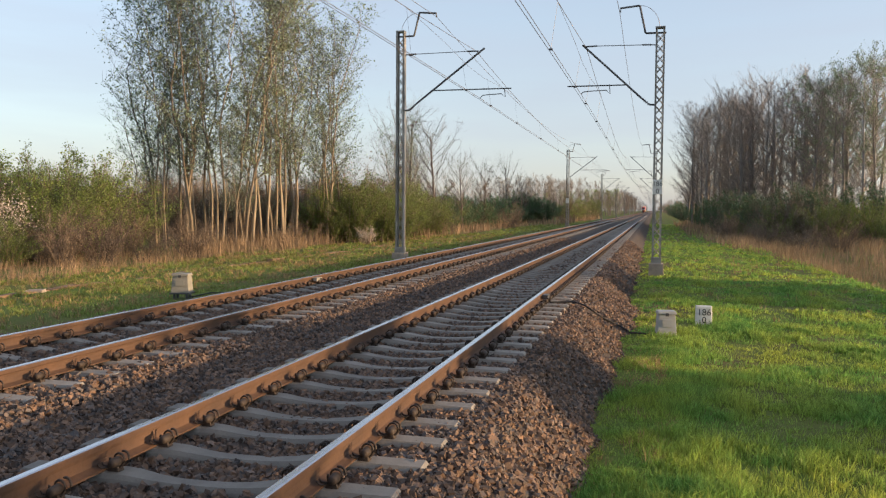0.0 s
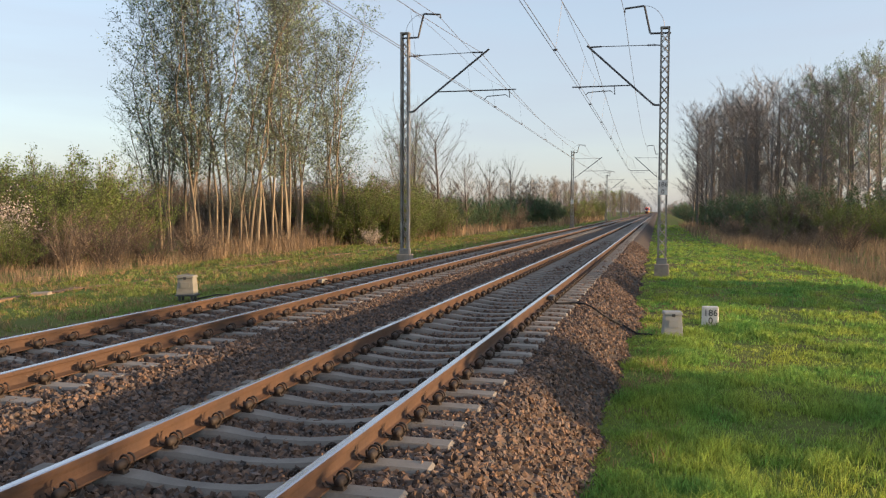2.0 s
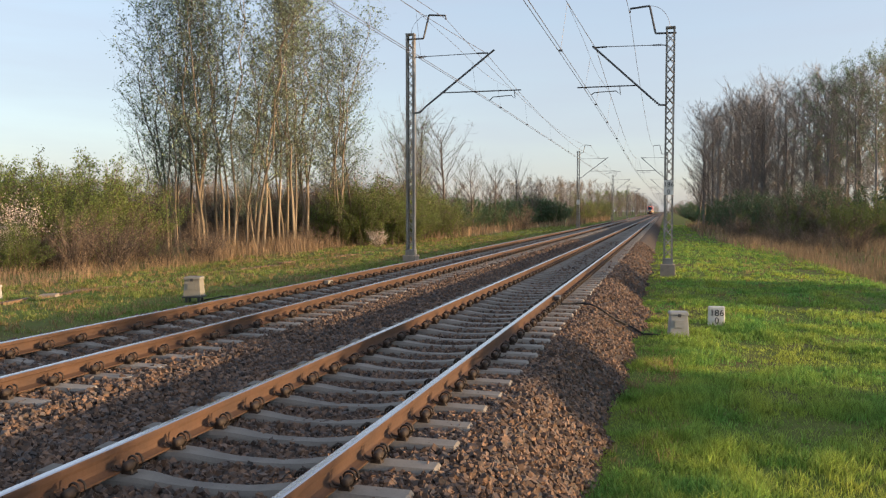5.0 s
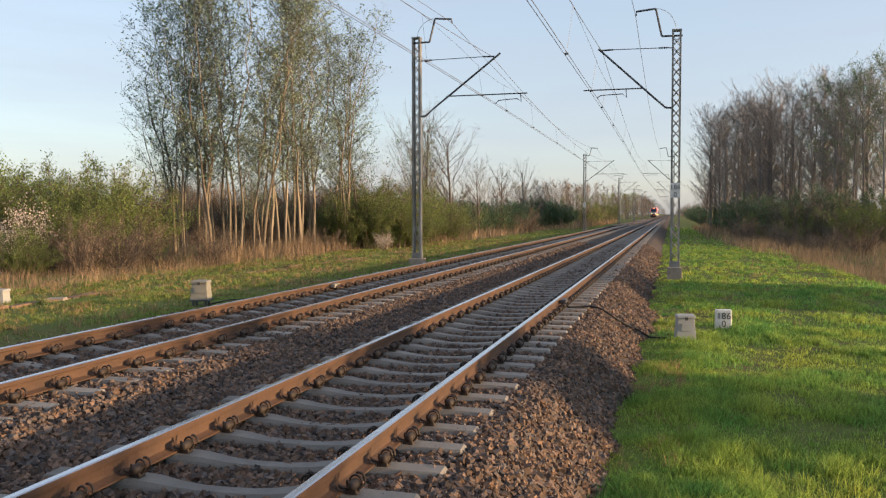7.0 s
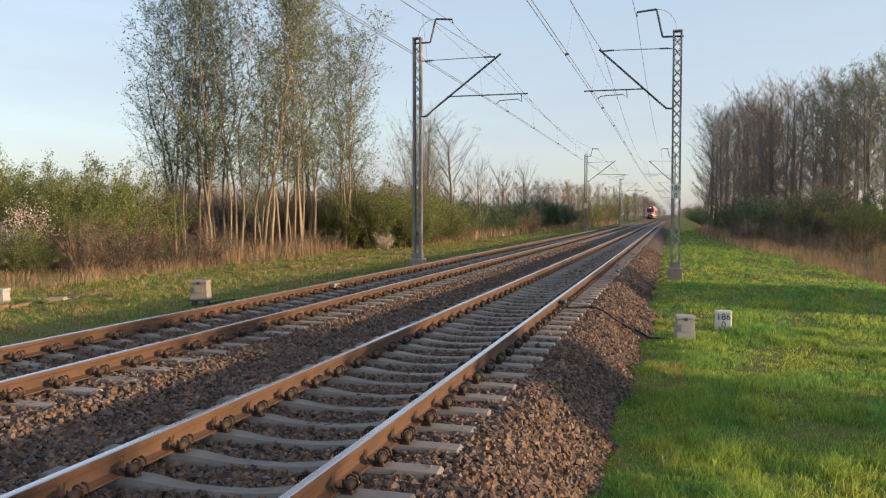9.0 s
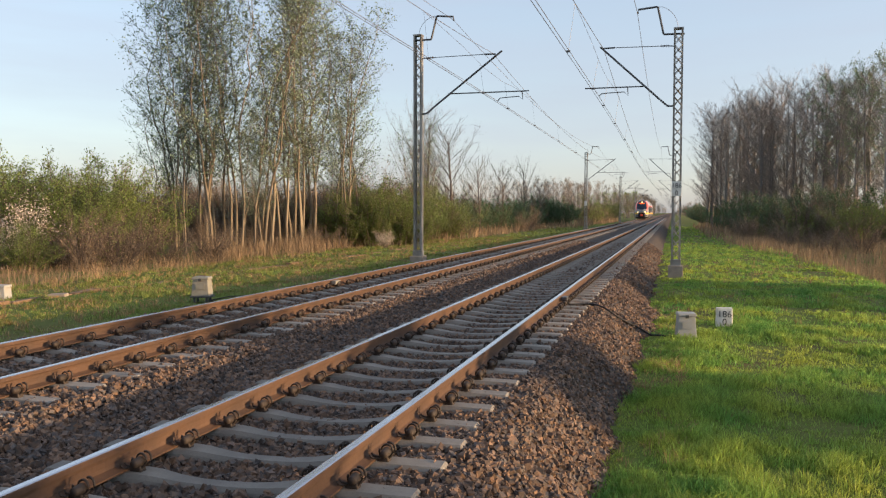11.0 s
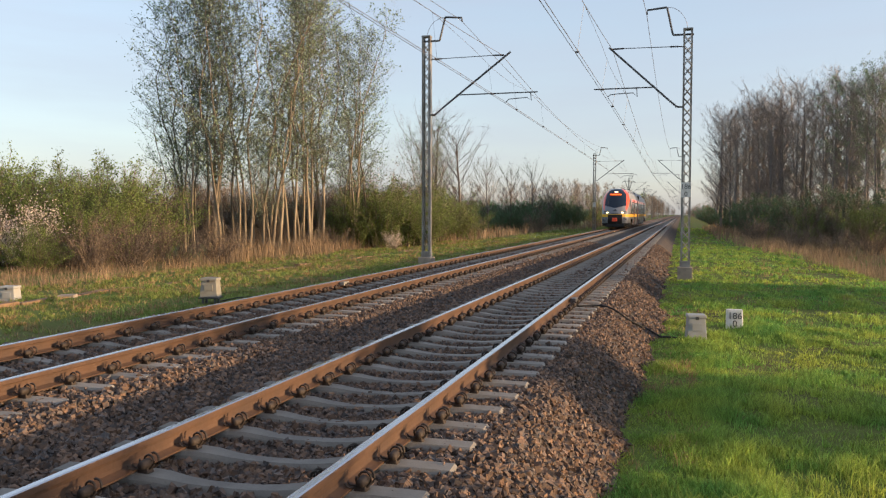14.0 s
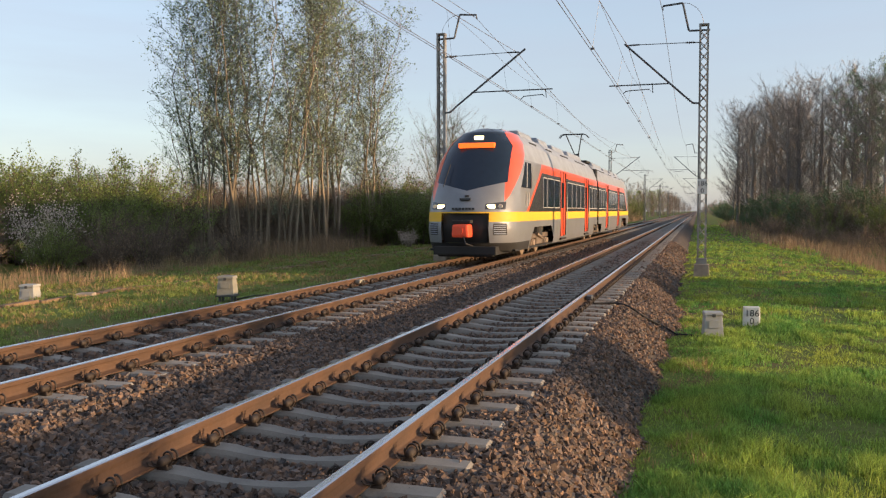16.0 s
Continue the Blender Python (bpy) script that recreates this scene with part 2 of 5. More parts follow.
def build_stones():
    rng = np.random.default_rng(5)
    cube = np.array([(-1, -1, -1), (1, -1, -1), (1, 1, -1), (-1, 1, -1), (-1, -1, 1), (1, -1, 1), (1, 1, 1), (-1, 1, 1)], float)
    quads = ((3, 2, 1, 0), (4, 5, 6, 7), (0, 1, 5, 4), (1, 2, 6, 5), (2, 3, 7, 6), (3, 0, 4, 7))
    block = np.array([t for q in quads for t in ((q[0], q[1], q[2]), (q[0], q[2], q[3]))])
    octa = np.array([(1, 0, 0), (-1, 0, 0), (0, 1, 0), (0, -1, 0), (0, 0, 1), (0, 0, -1)], float) * 1.35
    shard = np.array([(0, 2, 4), (2, 1, 4), (1, 3, 4), (3, 0, 4), (2, 0, 5), (1, 2, 5), (3, 1, 5), (0, 3, 5)])
    xs = np.array([b[0] for b in BALLAST])
    zs = np.array([b[1] for b in BALLAST])
    V, F, base = [], [], 0
    for corner, tris, areas in ((cube, block, ((-2.5, 5, 0.9, 2.6, 1050, 0.015, 0.029), (-2.5, 5, -3, 0.9, 760, 0.015, 0.029), (1, 8, -6.6, -3, 520, 0.017, 0.033))),
                                (octa, shard, ((-14, -2.5, -3, 2.6, 160, 0.02, 0.036), (-14, 1, -6.6, -3, 120, 0.02, 0.036), (5, 10, -3, 2.7, 520, 0.018, 0.034), (8, 14, -6.6, -3, 300, 0.02, 0.036), (10, 20, -3, 2.85, 260, 0.022, 0.04), (14, 22, -6.6, -3, 160, 0.026, 0.046),
                                               (20, 45, -3, 2.42, 75, 0.03, 0.055), (22, 45, -6.6, -3, 55, 0.03, 0.055)))):
        pos, size = [], []
        for y0, y1, x0, x1, density, s0, s1 in areas:
            n = int((x1 - x0) * (y1 - y0) * density)
            pos.append(np.stack([rng.uniform(x0, x1, n), rng.uniform(y0, y1, n), np.zeros(n)], 1))
            size.append(s0 + (s1 - s0) * rng.uniform(0, 1, n) ** 1.4)
        pos, size = np.concatenate(pos), np.concatenate(size)
        pos[:, 2] = np.interp(bed_x(pos[:, 0], pos[:, 1]), xs, zs) - 0.025 + rng.uniform(-0.012, 0.022, len(pos))
        n = len(pos)
        q = rng.normal(size=(n, 4))
        q /= np.linalg.norm(q, axis=1)[:, None]
        w, x, y, z = q.T
        R = np.stack([1 - 2 * (y * y + z * z), 2 * (x * y - z * w), 2 * (x * z + y * w), 2 * (x * y + z * w), 1 - 2 * (x * x + z * z), 2 * (y * z - x * w),
                      2 * (x * z - y * w), 2 * (y * z + x * w), 1 - 2 * (x * x + y * y)], 1).reshape(n, 3, 3)
        k = len(corner)
        shape = corner[None] * (1 + rng.uniform(-0.5, 0.25, (n, k, 3))) * rng.uniform(0.6, 1.25, (n, 1, 3)) * size[:, None, None]
        V.append((np.einsum("nij,nkj->nki", R, shape) + pos[:, None]).reshape(-1, 3))
        F.append((tris[None] + (np.arange(n) * k)[:, None, None] + base).reshape(-1, 3))
        base += n * k
    ob = new("ballast_stones", mesh_np("ballast_stones", np.concatenate(V), np.concatenate(F), [M["stone"]]))
    tagged(ob, "loose angular reddish-brown ballast stones", "ballast stones", kind="stuff")


build_stones()


# ---- tracks ----
RAIL_H = 0.172


def rail_profile():
    half = [(0.075, -0.172), (0.075, -0.160), (0.045, -0.152), (0.014, -0.138), (0.0085, -0.115), (0.0085, -0.075), (0.012, -0.052), (0.0345, -0.042), (0.036, -0.014), (0.033, -0.005), (0.022, 0.0)]
    return half + [(-x, z) for x, z in reversed(half)]


def build_rail(parent, x, z):
    pr = rail_profile()
    n = len(pr)
    ys = [-60, -20] + [i * 4.0 for i in range(-4, 30)] + [160, 240, 400, 700, 1200, 2500]
    verts = [(x + px, y, z + pz) for y in ys for px, pz in pr]
    faces, index = [], []
    for j in range(len(ys) - 1):
        for i in range(n):
            k = (i + 1) % n
            faces.append((j * n + i, j * n + k, (j + 1) * n + k, (j + 1) * n + i))
            index.append(1 if 9 <= i <= 11 else 0)
    part("rail", mesh_from("rail", verts, faces, [M["rust"], M["head"]], index=index), None, parent, "rusty steel rail with a worn shiny running surface")


def sleeper_mesh():
    """A prestressed concrete sleeper: high at the rail seats, waisted in the middle, with bevelled top edges."""
    prof = [(-1.30, 0.112, -0.200), (-1.28, 0.118, -0.182), (-0.95, 0.12, -0.176), (-0.62, 0.12, -0.176), (-0.50, 0.115, -0.183), (-0.33, 0.10, -0.208), (-0.18, 0.092, -0.220), (0, 0.09, -0.222)]
    prof = prof + [(-x, w, z) for x, w, z in reversed(prof[:-1])]
    bm = bmesh.new()
    rings = [[bm.verts.new(p) for p in ((x, -w - 0.01, -0.38), (x, -w + 0.02, z - 0.03), (x, -w + 0.035, z), (x, w - 0.035, z), (x, w - 0.02, z - 0.03), (x, w + 0.01, -0.38))] for x, w, z in prof]
    for a, b in zip(rings, rings[1:]):
        for k in range(6):
            bm.faces.new((a[k], a[(k + 1) % 6], b[(k + 1) % 6], b[k]))
    bm.faces.new(rings[0][::-1])
    bm.faces.new(rings[-1])
    bmesh.ops.recalc_face_normals(bm, faces=bm.faces)
    me = bpy.data.meshes.new("sleeper")
    bm.to_mesh(me)
    bm.free()
    me.materials.append(M["sleeper"])
    return me


def clip_mesh(sides=4):
    """A bent spring clip in its cast shoulder, on the side +x of a rail at x = 0."""
    bm = bmesh.new()
    pts = []
    for i in range(25):
        a = i / 24 * 2 * math.pi * 1.9 + 2.6
        pts.append((0.148 + 0.046 * math.cos(a), -0.030 + 0.10 * i / 24, -0.108 + 0.046 * math.sin(a)))
    tube(bm, pts, 0.0085, sides)
    tube(bm, [(0.15, -0.082, -0.11), (0.15, -0.072, -0.11), (0.15, -0.045, -0.11), (0.148, 0.0, -0.112)], 0.024, 10, 0.036)
    for k in (0, 1):
        tube(bm, [(0.12, -0.045 + 0.05 * k, -0.14), (0.09, -0.075 + 0.045 * k, -0.142), (0.066, -0.085 + 0.045 * k, -0.134), (0.05, -0.080 + 0.045 * k, -0.118)], 0.0065, sides)
    box(bm, 0.082, 0.175, -0.035, 0.035, -0.185, -0.135, 0.008, (0.7, 0.8))
    bmesh.ops.recalc_face_normals(bm, faces=bm.faces)
    me = bpy.data.meshes.new("rail_clip")
    bm.to_mesh(me)
    bm.free()
    me.polygons.foreach_set("use_smooth", [True] * len(me.polygons))
    me.materials.append(M["clip"])
    return me


CLIP, SLEEPER = clip_mesh(), sleeper_mesh()
_far = box(bmesh.new(), 0.07, 0.155, -0.05, 0.05, -0.185, -0.09, 0, (0.6, 0.8))
FAR_CLIP = bpy.data.meshes.new("far_rail_clips")
_far.to_mesh(FAR_CLIP)
_far.free()
FAR_CLIP.materials.append(M["clip"])


def joined(name, me, places, label, parent):
    """Many alike far pieces in one mesh."""
    v = np.empty(len(me.vertices) * 3)
    me.vertices.foreach_get("co", v)
    v = np.c_[v.reshape(-1, 3), np.ones(len(me.vertices))]
    me.calc_loop_triangles()
    f = np.empty(len(me.loop_triangles) * 3, np.int32)
    me.loop_triangles.foreach_get("vertices", f)
    f = f.reshape(-1, 3)
    vs = np.concatenate([(v @ np.array(m).T)[:, :3] for m in places])
    fs = np.concatenate([f + i * len(v) for i in range(len(places))])
    ob = part(name, mesh_np(name, vs, fs, list(me.materials)), None, parent)
    return tagged(ob, label, kind="stuff")


PITCH, SKEW = 0.5817, 2.6     # sleeper spacing, and the slight angle at which the sleepers have been laid


def build_track(cx, z, y_first, label):
    track = tagged(empty("railway_track", pose(cx, 0, z)), label, "railway track", kind="structure")
    for s in (-1, 1):
        build_rail(track, s * 0.755, 0)
    rng = random.Random(int(cx * 10))
    far_s, far_c = [], []
    for k in range(-50, 420):
        y = y_first + PITCH * k
        jx, jr = rng.uniform(-0.02, 0.02), SKEW + rng.uniform(-0.7, 0.7)
        m = pose(jx, y, rng.uniform(-0.004, 0.004), 0, 0, jr)
        if k < 240:
            ob = new("sleeper", SLEEPER)
            ob.parent = track
            ob.matrix_basis = m
        else:
            far_s.append(m)
        for rx in (-0.755, 0.755):
            for turn in (0, 180):
                mc = pose(rx, y + rx * math.tan(radians(SKEW)) + rng.uniform(-0.01, 0.01), 0, 0, 0, turn)
                if -10 <= k < 64:
                    ob = new("rail_clip", CLIP)
                    ob.parent = track
                    ob.matrix_basis = mc
                elif y < 110:
                    far_c.append(mc)
    joined("far_sleepers", SLEEPER, far_s, "", track)
    joined("far_rail_clips", FAR_CLIP, far_c, "", track)
    return track


# ---- overhead line ----
SPAN = 64.0
MAST_Y = 25.7


def lattice_mast(height, base_z, w=0.30):
    """Two channel legs with crossed lacing on all sides, a head plate and a concrete footing."""
    bm = bmesh.new()
    h = w / 2
    d = 0.13
    for sx in (-1, 1):
        x = sx * h
        box(bm, x - 0.012, x + 0.012, -d, d, base_z, height)
        for sy in (-1, 1):
            y0, y1 = sorted((sy * d, sy * (d - 0.012)))
            box(bm, min(x, x - sx * 0.055), max(x, x - sx * 0.055), y0, y1, base_z, height)
    z, k = base_z + 0.25, 0
    while z + 0.36 < height:
        for sy in (-1, 1):
            y = sy * (d + 0.006)
            tube(bm, [(-h, y, z), (h, y, z + 0.36)], 0.015, 4)
            tube(bm, [(h, y + sy * 0.01, z), (-h, y + sy * 0.01, z + 0.36)], 0.015, 4)
        z += 0.36
    box(bm, -h - 0.02, h + 0.02, -d - 0.02, d + 0.02, height, height + 0.05)
    box(bm, -h - 0.03, h + 0.03, -d - 0.03, d + 0.03, base_z, base_z + 0.22, 0.01)
    return bm


def insulator(bm, a, b, r=0.055, sheds=5):
    a, b = Vector(a), Vector(b)
    for i in range(sheds):
        p = a.lerp(b, (i + 0.15) / sheds)
        q = a.lerp(b, (i + 0.6) / sheds)
        tube(bm, [p, q], r, 8, r * 0.45)
    tube(bm, [a, b], r * 0.4, 6)


def lettering(text, size, parent, m):
    """Raised painted characters, as a mesh, centred at the pose."""
    cu = bpy.data.curves.new("figure", 'FONT')
    cu.body, cu.size, cu.align_x, cu.extrude, cu.resolution_u = text, size, 'CENTER', 0.002, 3
    tmp = new("figure", cu)
    me = bpy.data.meshes.new_from_object(tmp.evaluated_get(bpy.context.evaluated_depsgraph_get()))
    bpy.data.objects.remove(tmp)
    bpy.data.curves.remove(cu)
    me.materials.clear()
    ob = part("lettering", me, M["black_paint"], parent, "black painted figures")
    ob.matrix_basis = m
    return ob


def build_mast(x, y, side, top, base_z, foot_z, sign=False, track_z=0.0, feeder=(1.4, 8.75)):
    """side: +1 where the track lies towards -x of the mast, -1 where it lies towards +x. Lengths are from the mast's axis."""
    mast = tagged(empty("overhead_line_mast", pose(x, y, 0)), "grey steel lattice mast with a single-track cantilever on a concrete footing", "catenary mast", "masts along the tracks")
    s = -side
    part("lattice_post", lattice_mast(top, base_z), M["galv"], mast)
    bm = bmesh.new()
    box(bm, -0.27, 0.27, -0.3, 0.3, foot_z - 0.6, base_z + 0.01, 0.02, (0.94, 0.94))
    part("footing", bm, M["concrete"], mast, "weathered concrete footing")
    def P(dx, z):
        return (s * dx, 0, z)
    ext = 0.0 if side > 0 else 0.4
    bm = bmesh.new()
    tube(bm, [P(0.15, 5.32), P(0.35, 5.33)], 0.035)
    tube(bm, [P(0.62, 5.57), P(2.72 if side > 0 else 3.26, 7.52 if side > 0 else 7.57)], 0.037)
    part("cantilever_tube", bm, M["tube"], mast)
    bm = bmesh.new()
    insulator(bm, P(0.35, 5.33), P(0.62, 5.57), 0.06, 4)
    part("cantilever_insulator", bm, M["insulator"], mast, "dark ribbed insulator")
    bm = bmesh.new()
    insulator(bm, P(0.32, 7.44), P(0.62, 7.445), 0.05, 4)
    part("tie_insulator", bm, M["insulator"], mast, "dark ribbed insulator")
    bm = bmesh.new()
    tube(bm, [P(0.14, 7.42), P(0.32, 7.44)], 0.02)
    tube(bm, [P(0.62, 7.445), P(2.3 + ext, 7.47)], 0.014)
    tube(bm, [P(2.2 + ext, 7.47), P(2.62 + ext, 7.46)], 0.03)
    part("tie_rod", bm, M["tube"], mast)
    bm = bmesh.new()
    reach = 3.25 if side > 0 else 4.28
    j = 1.18
    tube(bm, [P(j, 6.05), P(reach, 6.05)], 0.024)
    part("registration_tube", bm, M["tube"], mast)
    bm = bmesh.new()
    if side > 0:
        pts = [(1.74, 6.08), (1.72, 5.74), (1.86, 5.88), (2.45, 5.86), (2.66, 5.84), (2.76, 5.76)]
    else:
        pts = [(4.02, 6.05), (4.05, 5.74), (3.9, 5.86), (3.5, 5.84), (3.2, 5.82), (3.08, 5.70)]
    tube(bm, [P(a, b) for a, b in pts], 0.017)
    part("steady_arm", bm, M["tube"], mast)
    bm = bmesh.new()
    fx, fz = feeder
    tube(bm, [P(-0.2, top - 0.16), P(0.5, top - 0.15), P(0.52, top - 0.12), P(0.72, fz + 0.05), P(0.74, fz + 0.08), P(fx, fz + 0.02), P(fx + 0.01, fz - 0.12)], 0.036)
    part("feeder_bracket", bm, M["tube"], mast)
    bm = bmesh.new()
    pts = []
    for i in range(11):
        pts.append(P(0.02 + 0.70 * (1 - math.cos(math.pi / 2 * i / 10)), top + (fz + 0.08 - top) * math.sin(math.pi / 2 * i / 10)))
    tube(bm, pts, 0.008, 5)
    part("jumper_cable", bm, M["wire"], mast)
    if sign:
        plate = bmesh.new()
        box(plate, -0.17, 0.17, -0.165, -0.15, 2.14, 2.66, 0.004)
        pl = part("number_plate", plate, M["white_sign"], mast, "white metal plate with dark marks")
        lettering("186", 0.24, pl, pose(0, -0.168, 2.43, 90))
        lettering("0", 0.24, pl, pose(0, -0.168, 2.17, 90))
    return mast


def wire(name, pts, r, label, group):
    bm = bmesh.new()
    tube(bm, pts, r, 5)
    ob = part(name, bm, M["wire"], None)
    return tagged(ob, label, "overhead wire", group)


def sag(y, low, y0=MAST_Y):
    f = ((y - y0) % SPAN) / SPAN
    return -4 * low * f * (1 - f)


def build_overhead():
    rows_y = [MAST_Y + SPAN * k for k in range(-1, 13)]
    for i, y in enumerate(rows_y):
        build_mast(2.92, y, 1, 8.0, -0.34, -0.75, sign=(i == 1))
        m = build_mast(-6.67, y, -1, 8.28, -0.14, -0.4, feeder=(1.38, 8.92))
        if i == 2:
            bm = bmesh.new()
            box(bm, -0.17, 0.17, -0.165, -0.15, 2.3, 2.85, 0.004)
            part("number_plate", bm, M["white_sign"], m, "white metal plate")
    for cx, xm, xf, zf, zt, zig in ((0.16, 0.33, 1.50, 8.62, 7.42, 0.2), (-3.60, -3.75, -5.29, 8.82, 7.48, 0.0)):
        ys = [rows_y[0] + 4.0 * k for k in range(int((rows_y[-1] - rows_y[0]) / 4) + 1)]

        def stagger(y, w):
            return w * math.cos(math.pi * (y - MAST_Y) / SPAN) - w

        for dx in (-0.045, 0.045):
            wire("contact_wire", [(cx + dx + stagger(y, 0.15), y, 5.70 + sag(y, 0.03)) for y in ys], 0.008, "thin copper contact wire of the overhead line", "contact wires")
        wire("messenger_wire", [(xm + stagger(y, zig), y, zt + sag(y, 1.05)) for y in ys], 0.009, "copper messenger cable sagging between masts", "messenger wires")
        wire("feeder_wire", [(xf, y, zf + sag(y, 0.95)) for y in ys], 0.009, "aluminium feeder cable on mast brackets", "feeder wires")
        for y in rows_y[1:6]:
            low = [(-9.0, sag(y - 9.0, 1.05)), (-4.5, -0.62), (-1.5, -0.78), (1.5, -0.78), (4.5, -0.62), (9.0, sag(y + 9.0, 1.05))]
            wire("stitch_wire", [(xm + stagger(y + d, zig), y + d, zt + h) for d, h in low], 0.005, "thin stitch wire hung from the messenger beside a mast", "stitch wires")
        for k in range(6):
            for f in (-0.035, 0.035, 0.14, 0.28, 0.43, 0.57, 0.72, 0.86):
                if k == 0 and abs(f) < 0.05:
                    continue
                y = rows_y[0] + SPAN * (k + f)
                zm = zt - 0.7 if abs(f) < 0.05 else zt + sag(y, 1.05)
                xc, xu = cx + stagger(y, 0.15), xm + stagger(y, zig)
                bm = bmesh.new()
                tube(bm, [(xu, y, zm), (xc, y, 5.71)], 0.004, 4)
                box(bm, xc - 0.05, xc + 0.05, y - 0.02, y + 0.02, 5.68, 5.73)
                tagged(part("dropper", bm, M["tube"], None), "thin hanger wire between messenger and contact wire", "wire hanger", "droppers")


build_overhead()


# ---- the train ----
M["t_red"] = mat("train_red_paint", (0.78, 0.095, 0.035), 0.32, vary=0.04, scale=0.8, fine=20, coat=0.4, colour2=(0.70, 0.085, 0.032))
M["t_grey"] = mat("train_silver_paint", (0.20, 0.21, 0.232), 0.42, 0.1, vary=0.07, scale=0.9, fine=25, coat=0.3, colour2=(0.165, 0.17, 0.185))
M["t_roof"] = mat("train_roof_paint", (0.27, 0.30, 0.355), 0.5, vary=0.1, scale=1.5, fine=20, colour2=(0.21, 0.23, 0.27))
M["t_yellow"] = mat("train_yellow_paint", (0.70, 0.40, 0.012), 0.6, vary=0.06)
M["t_glass"] = mat("tinted_train_glass", (0.012, 0.022, 0.042), 0.08, vary=0.1, spec=0.35)
M["t_band"] = mat("dark_window_band", (0.035, 0.036, 0.042), 0.25, vary=0.1)
M["t_black"] = mat("black_underframe", (0.016, 0.015, 0.015), 0.7, vary=0.3, scale=3, fine=30)
M["t_rubber"] = mat("black_gangway_rubber", (0.02, 0.02, 0.022), 0.8, vary=0.2)
M["t_trim"] = mat("light_window_gasket", (0.42, 0.40, 0.38), 0.6, vary=0.1)
M["t_dust"] = mat("dusty_bogie_paint", (0.17, 0.125, 0.09), 0.8, vary=0.3, scale=4, fine=30, colour2=(0.07, 0.055, 0.045))
M["t_wheel"] = mat("dusty_wheel_steel", (0.30, 0.23, 0.17), 0.6, 0.4, vary=0.25, scale=4, fine=30)
M["t_coupler"] = mat("orange_coupler_cover", (0.80, 0.09, 0.03), 0.5, vary=0.08)
M["lamp"] = glow("headlight_glow", (1.0, 0.70, 0.30), 2.3)
M["lamp_top"] = glow("top_lamp_glow", (1.0, 0.75, 0.35), 1.5)
M["display"] = glow("orange_display_glow", (1.0, 0.13, 0.01), 0.55)
M["lens"] = mat("clear_lamp_housing", (0.05, 0.05, 0.055), 0.1, vary=0.1)

HALF = 21.7
SECTION = [(1.34, 0.30), (1.385, 0.50), (1.41, 0.90), (1.41, 2.60), (1.39, 2.95), (1.32, 3.25), (1.17, 3.63), (0.89, 3.95), (0.55, 4.10), (0.22, 4.15), (0.0, 4.16)]
NOSE = [(0.30, 0.68), (0.55, 0.50), (0.95, 0.40), (1.5, 0.49), (1.95, 0.70), (2.5, 1.12), (3.2, 1.70), (3.63, 2.08), (3.95, 2.42), (4.10, 2.9), (4.16, 3.6)]
DOORS = ((9.45, 10.75), (16.65, 17.95))


def section_points():
    """Points up the half section, from the sill to the middle of the roof."""
    pts = []
    for (w0, z0), (w1, z1) in zip(SECTION, SECTION[1:]):
        n = max(1, int(math.hypot(w1 - w0, z1 - z0) / 0.09))
        pts += [(w0 + (w1 - w0) * i / n, z0 + (z1 - z0) * i / n) for i in range(n)]
    return pts + [(0.012, 4.16)]


ROUND = 2.3         # how square the nose is in plan


def nose_y(ax, z):
    """How far behind the tip the face of the cab lies."""
    u = min(1.0, ax / lerp_table(z, [(b, a) for a, b in SECTION]))
    return lerp_table(z, NOSE) + 1.4 * (1 - (1 - u ** ROUND) ** (1 / ROUND))


def NOSE_AT(z):
    return lerp_table(z, NOSE)


RAKE = 0.836        # slope of the windscreen and of the livery edges beside it


def raked(z, start):
    return start + RAKE * (z - 1.95)


def body_region(ax, y, z):
    """Which part of the car body a spot belongs to. ax: metres from the middle, y: metres behind the nose."""
    if 3.4 < y < 7.9 and z < min(0.96, 0.50 + 0.74 * (y - 3.4), 0.50 + 0.74 * (7.9 - y)):
        return None
    if y > HALF - 1.5 and z < 0.78:
        return None
    side_edge = 1.10 - 0.07 * (z - 2.3) if z < 3.5 else 1.016 - 0.75 * (z - 3.5)
    if y < raked(z, 1.52) and z > 2.08 + 0.25 * ax and ax < side_edge:
        return "windscreen"
    red_edge = 1.25 + 1.22 * (z - 1.95)
    if z > 3.22 and y > red_edge:
        return "roof_shell"
    if z > 1.76 and y < red_edge:
        return "red_livery" if ax > 1.03 + 0.10 * (2.34 - z) or z > 2.6 else "silver_livery"
    if y < 3.3 and z < 0.55:
        return "front_apron"
    if y < 1.3 and z < 1.76:
        if ax < 0.72 and 0.42 < z < 1.42:
            return "coupler_recess"
        if 0.84 < ax < 1.18 and 0.78 < z < 1.12:
            return "grille"
        if 0.60 < ax < 1.13 and 1.53 < z < 1.70 + 0.14 * (ax - 0.68):
            return "headlight_housing"
    for d0, d1 in DOORS:
        if d0 < y < d1 and 0.50 < z < 3.0:
            if d0 + 0.28 < y < d1 - 0.28 and 1.6 < z < 2.6:
                return "door_glass"
            return "passenger_door"
    if 1.17 < z < 1.46:
        return "yellow_band"
    if z <= 1.17:
        return "silver_livery"
    slope = 2.75 + (z - 1.46) * 1.75
    if raked(z, 1.76) < y < 3.5 and 2.2 < z < 3.0:
        return "cab_side_window"
    if y > slope + 0.28 and z < 2.78:
        return "window_band"
    if y > slope - 0.05 and z < 3.08:
        return "red_livery"
    return "silver_livery" if z < 3.08 else "roof_shell"


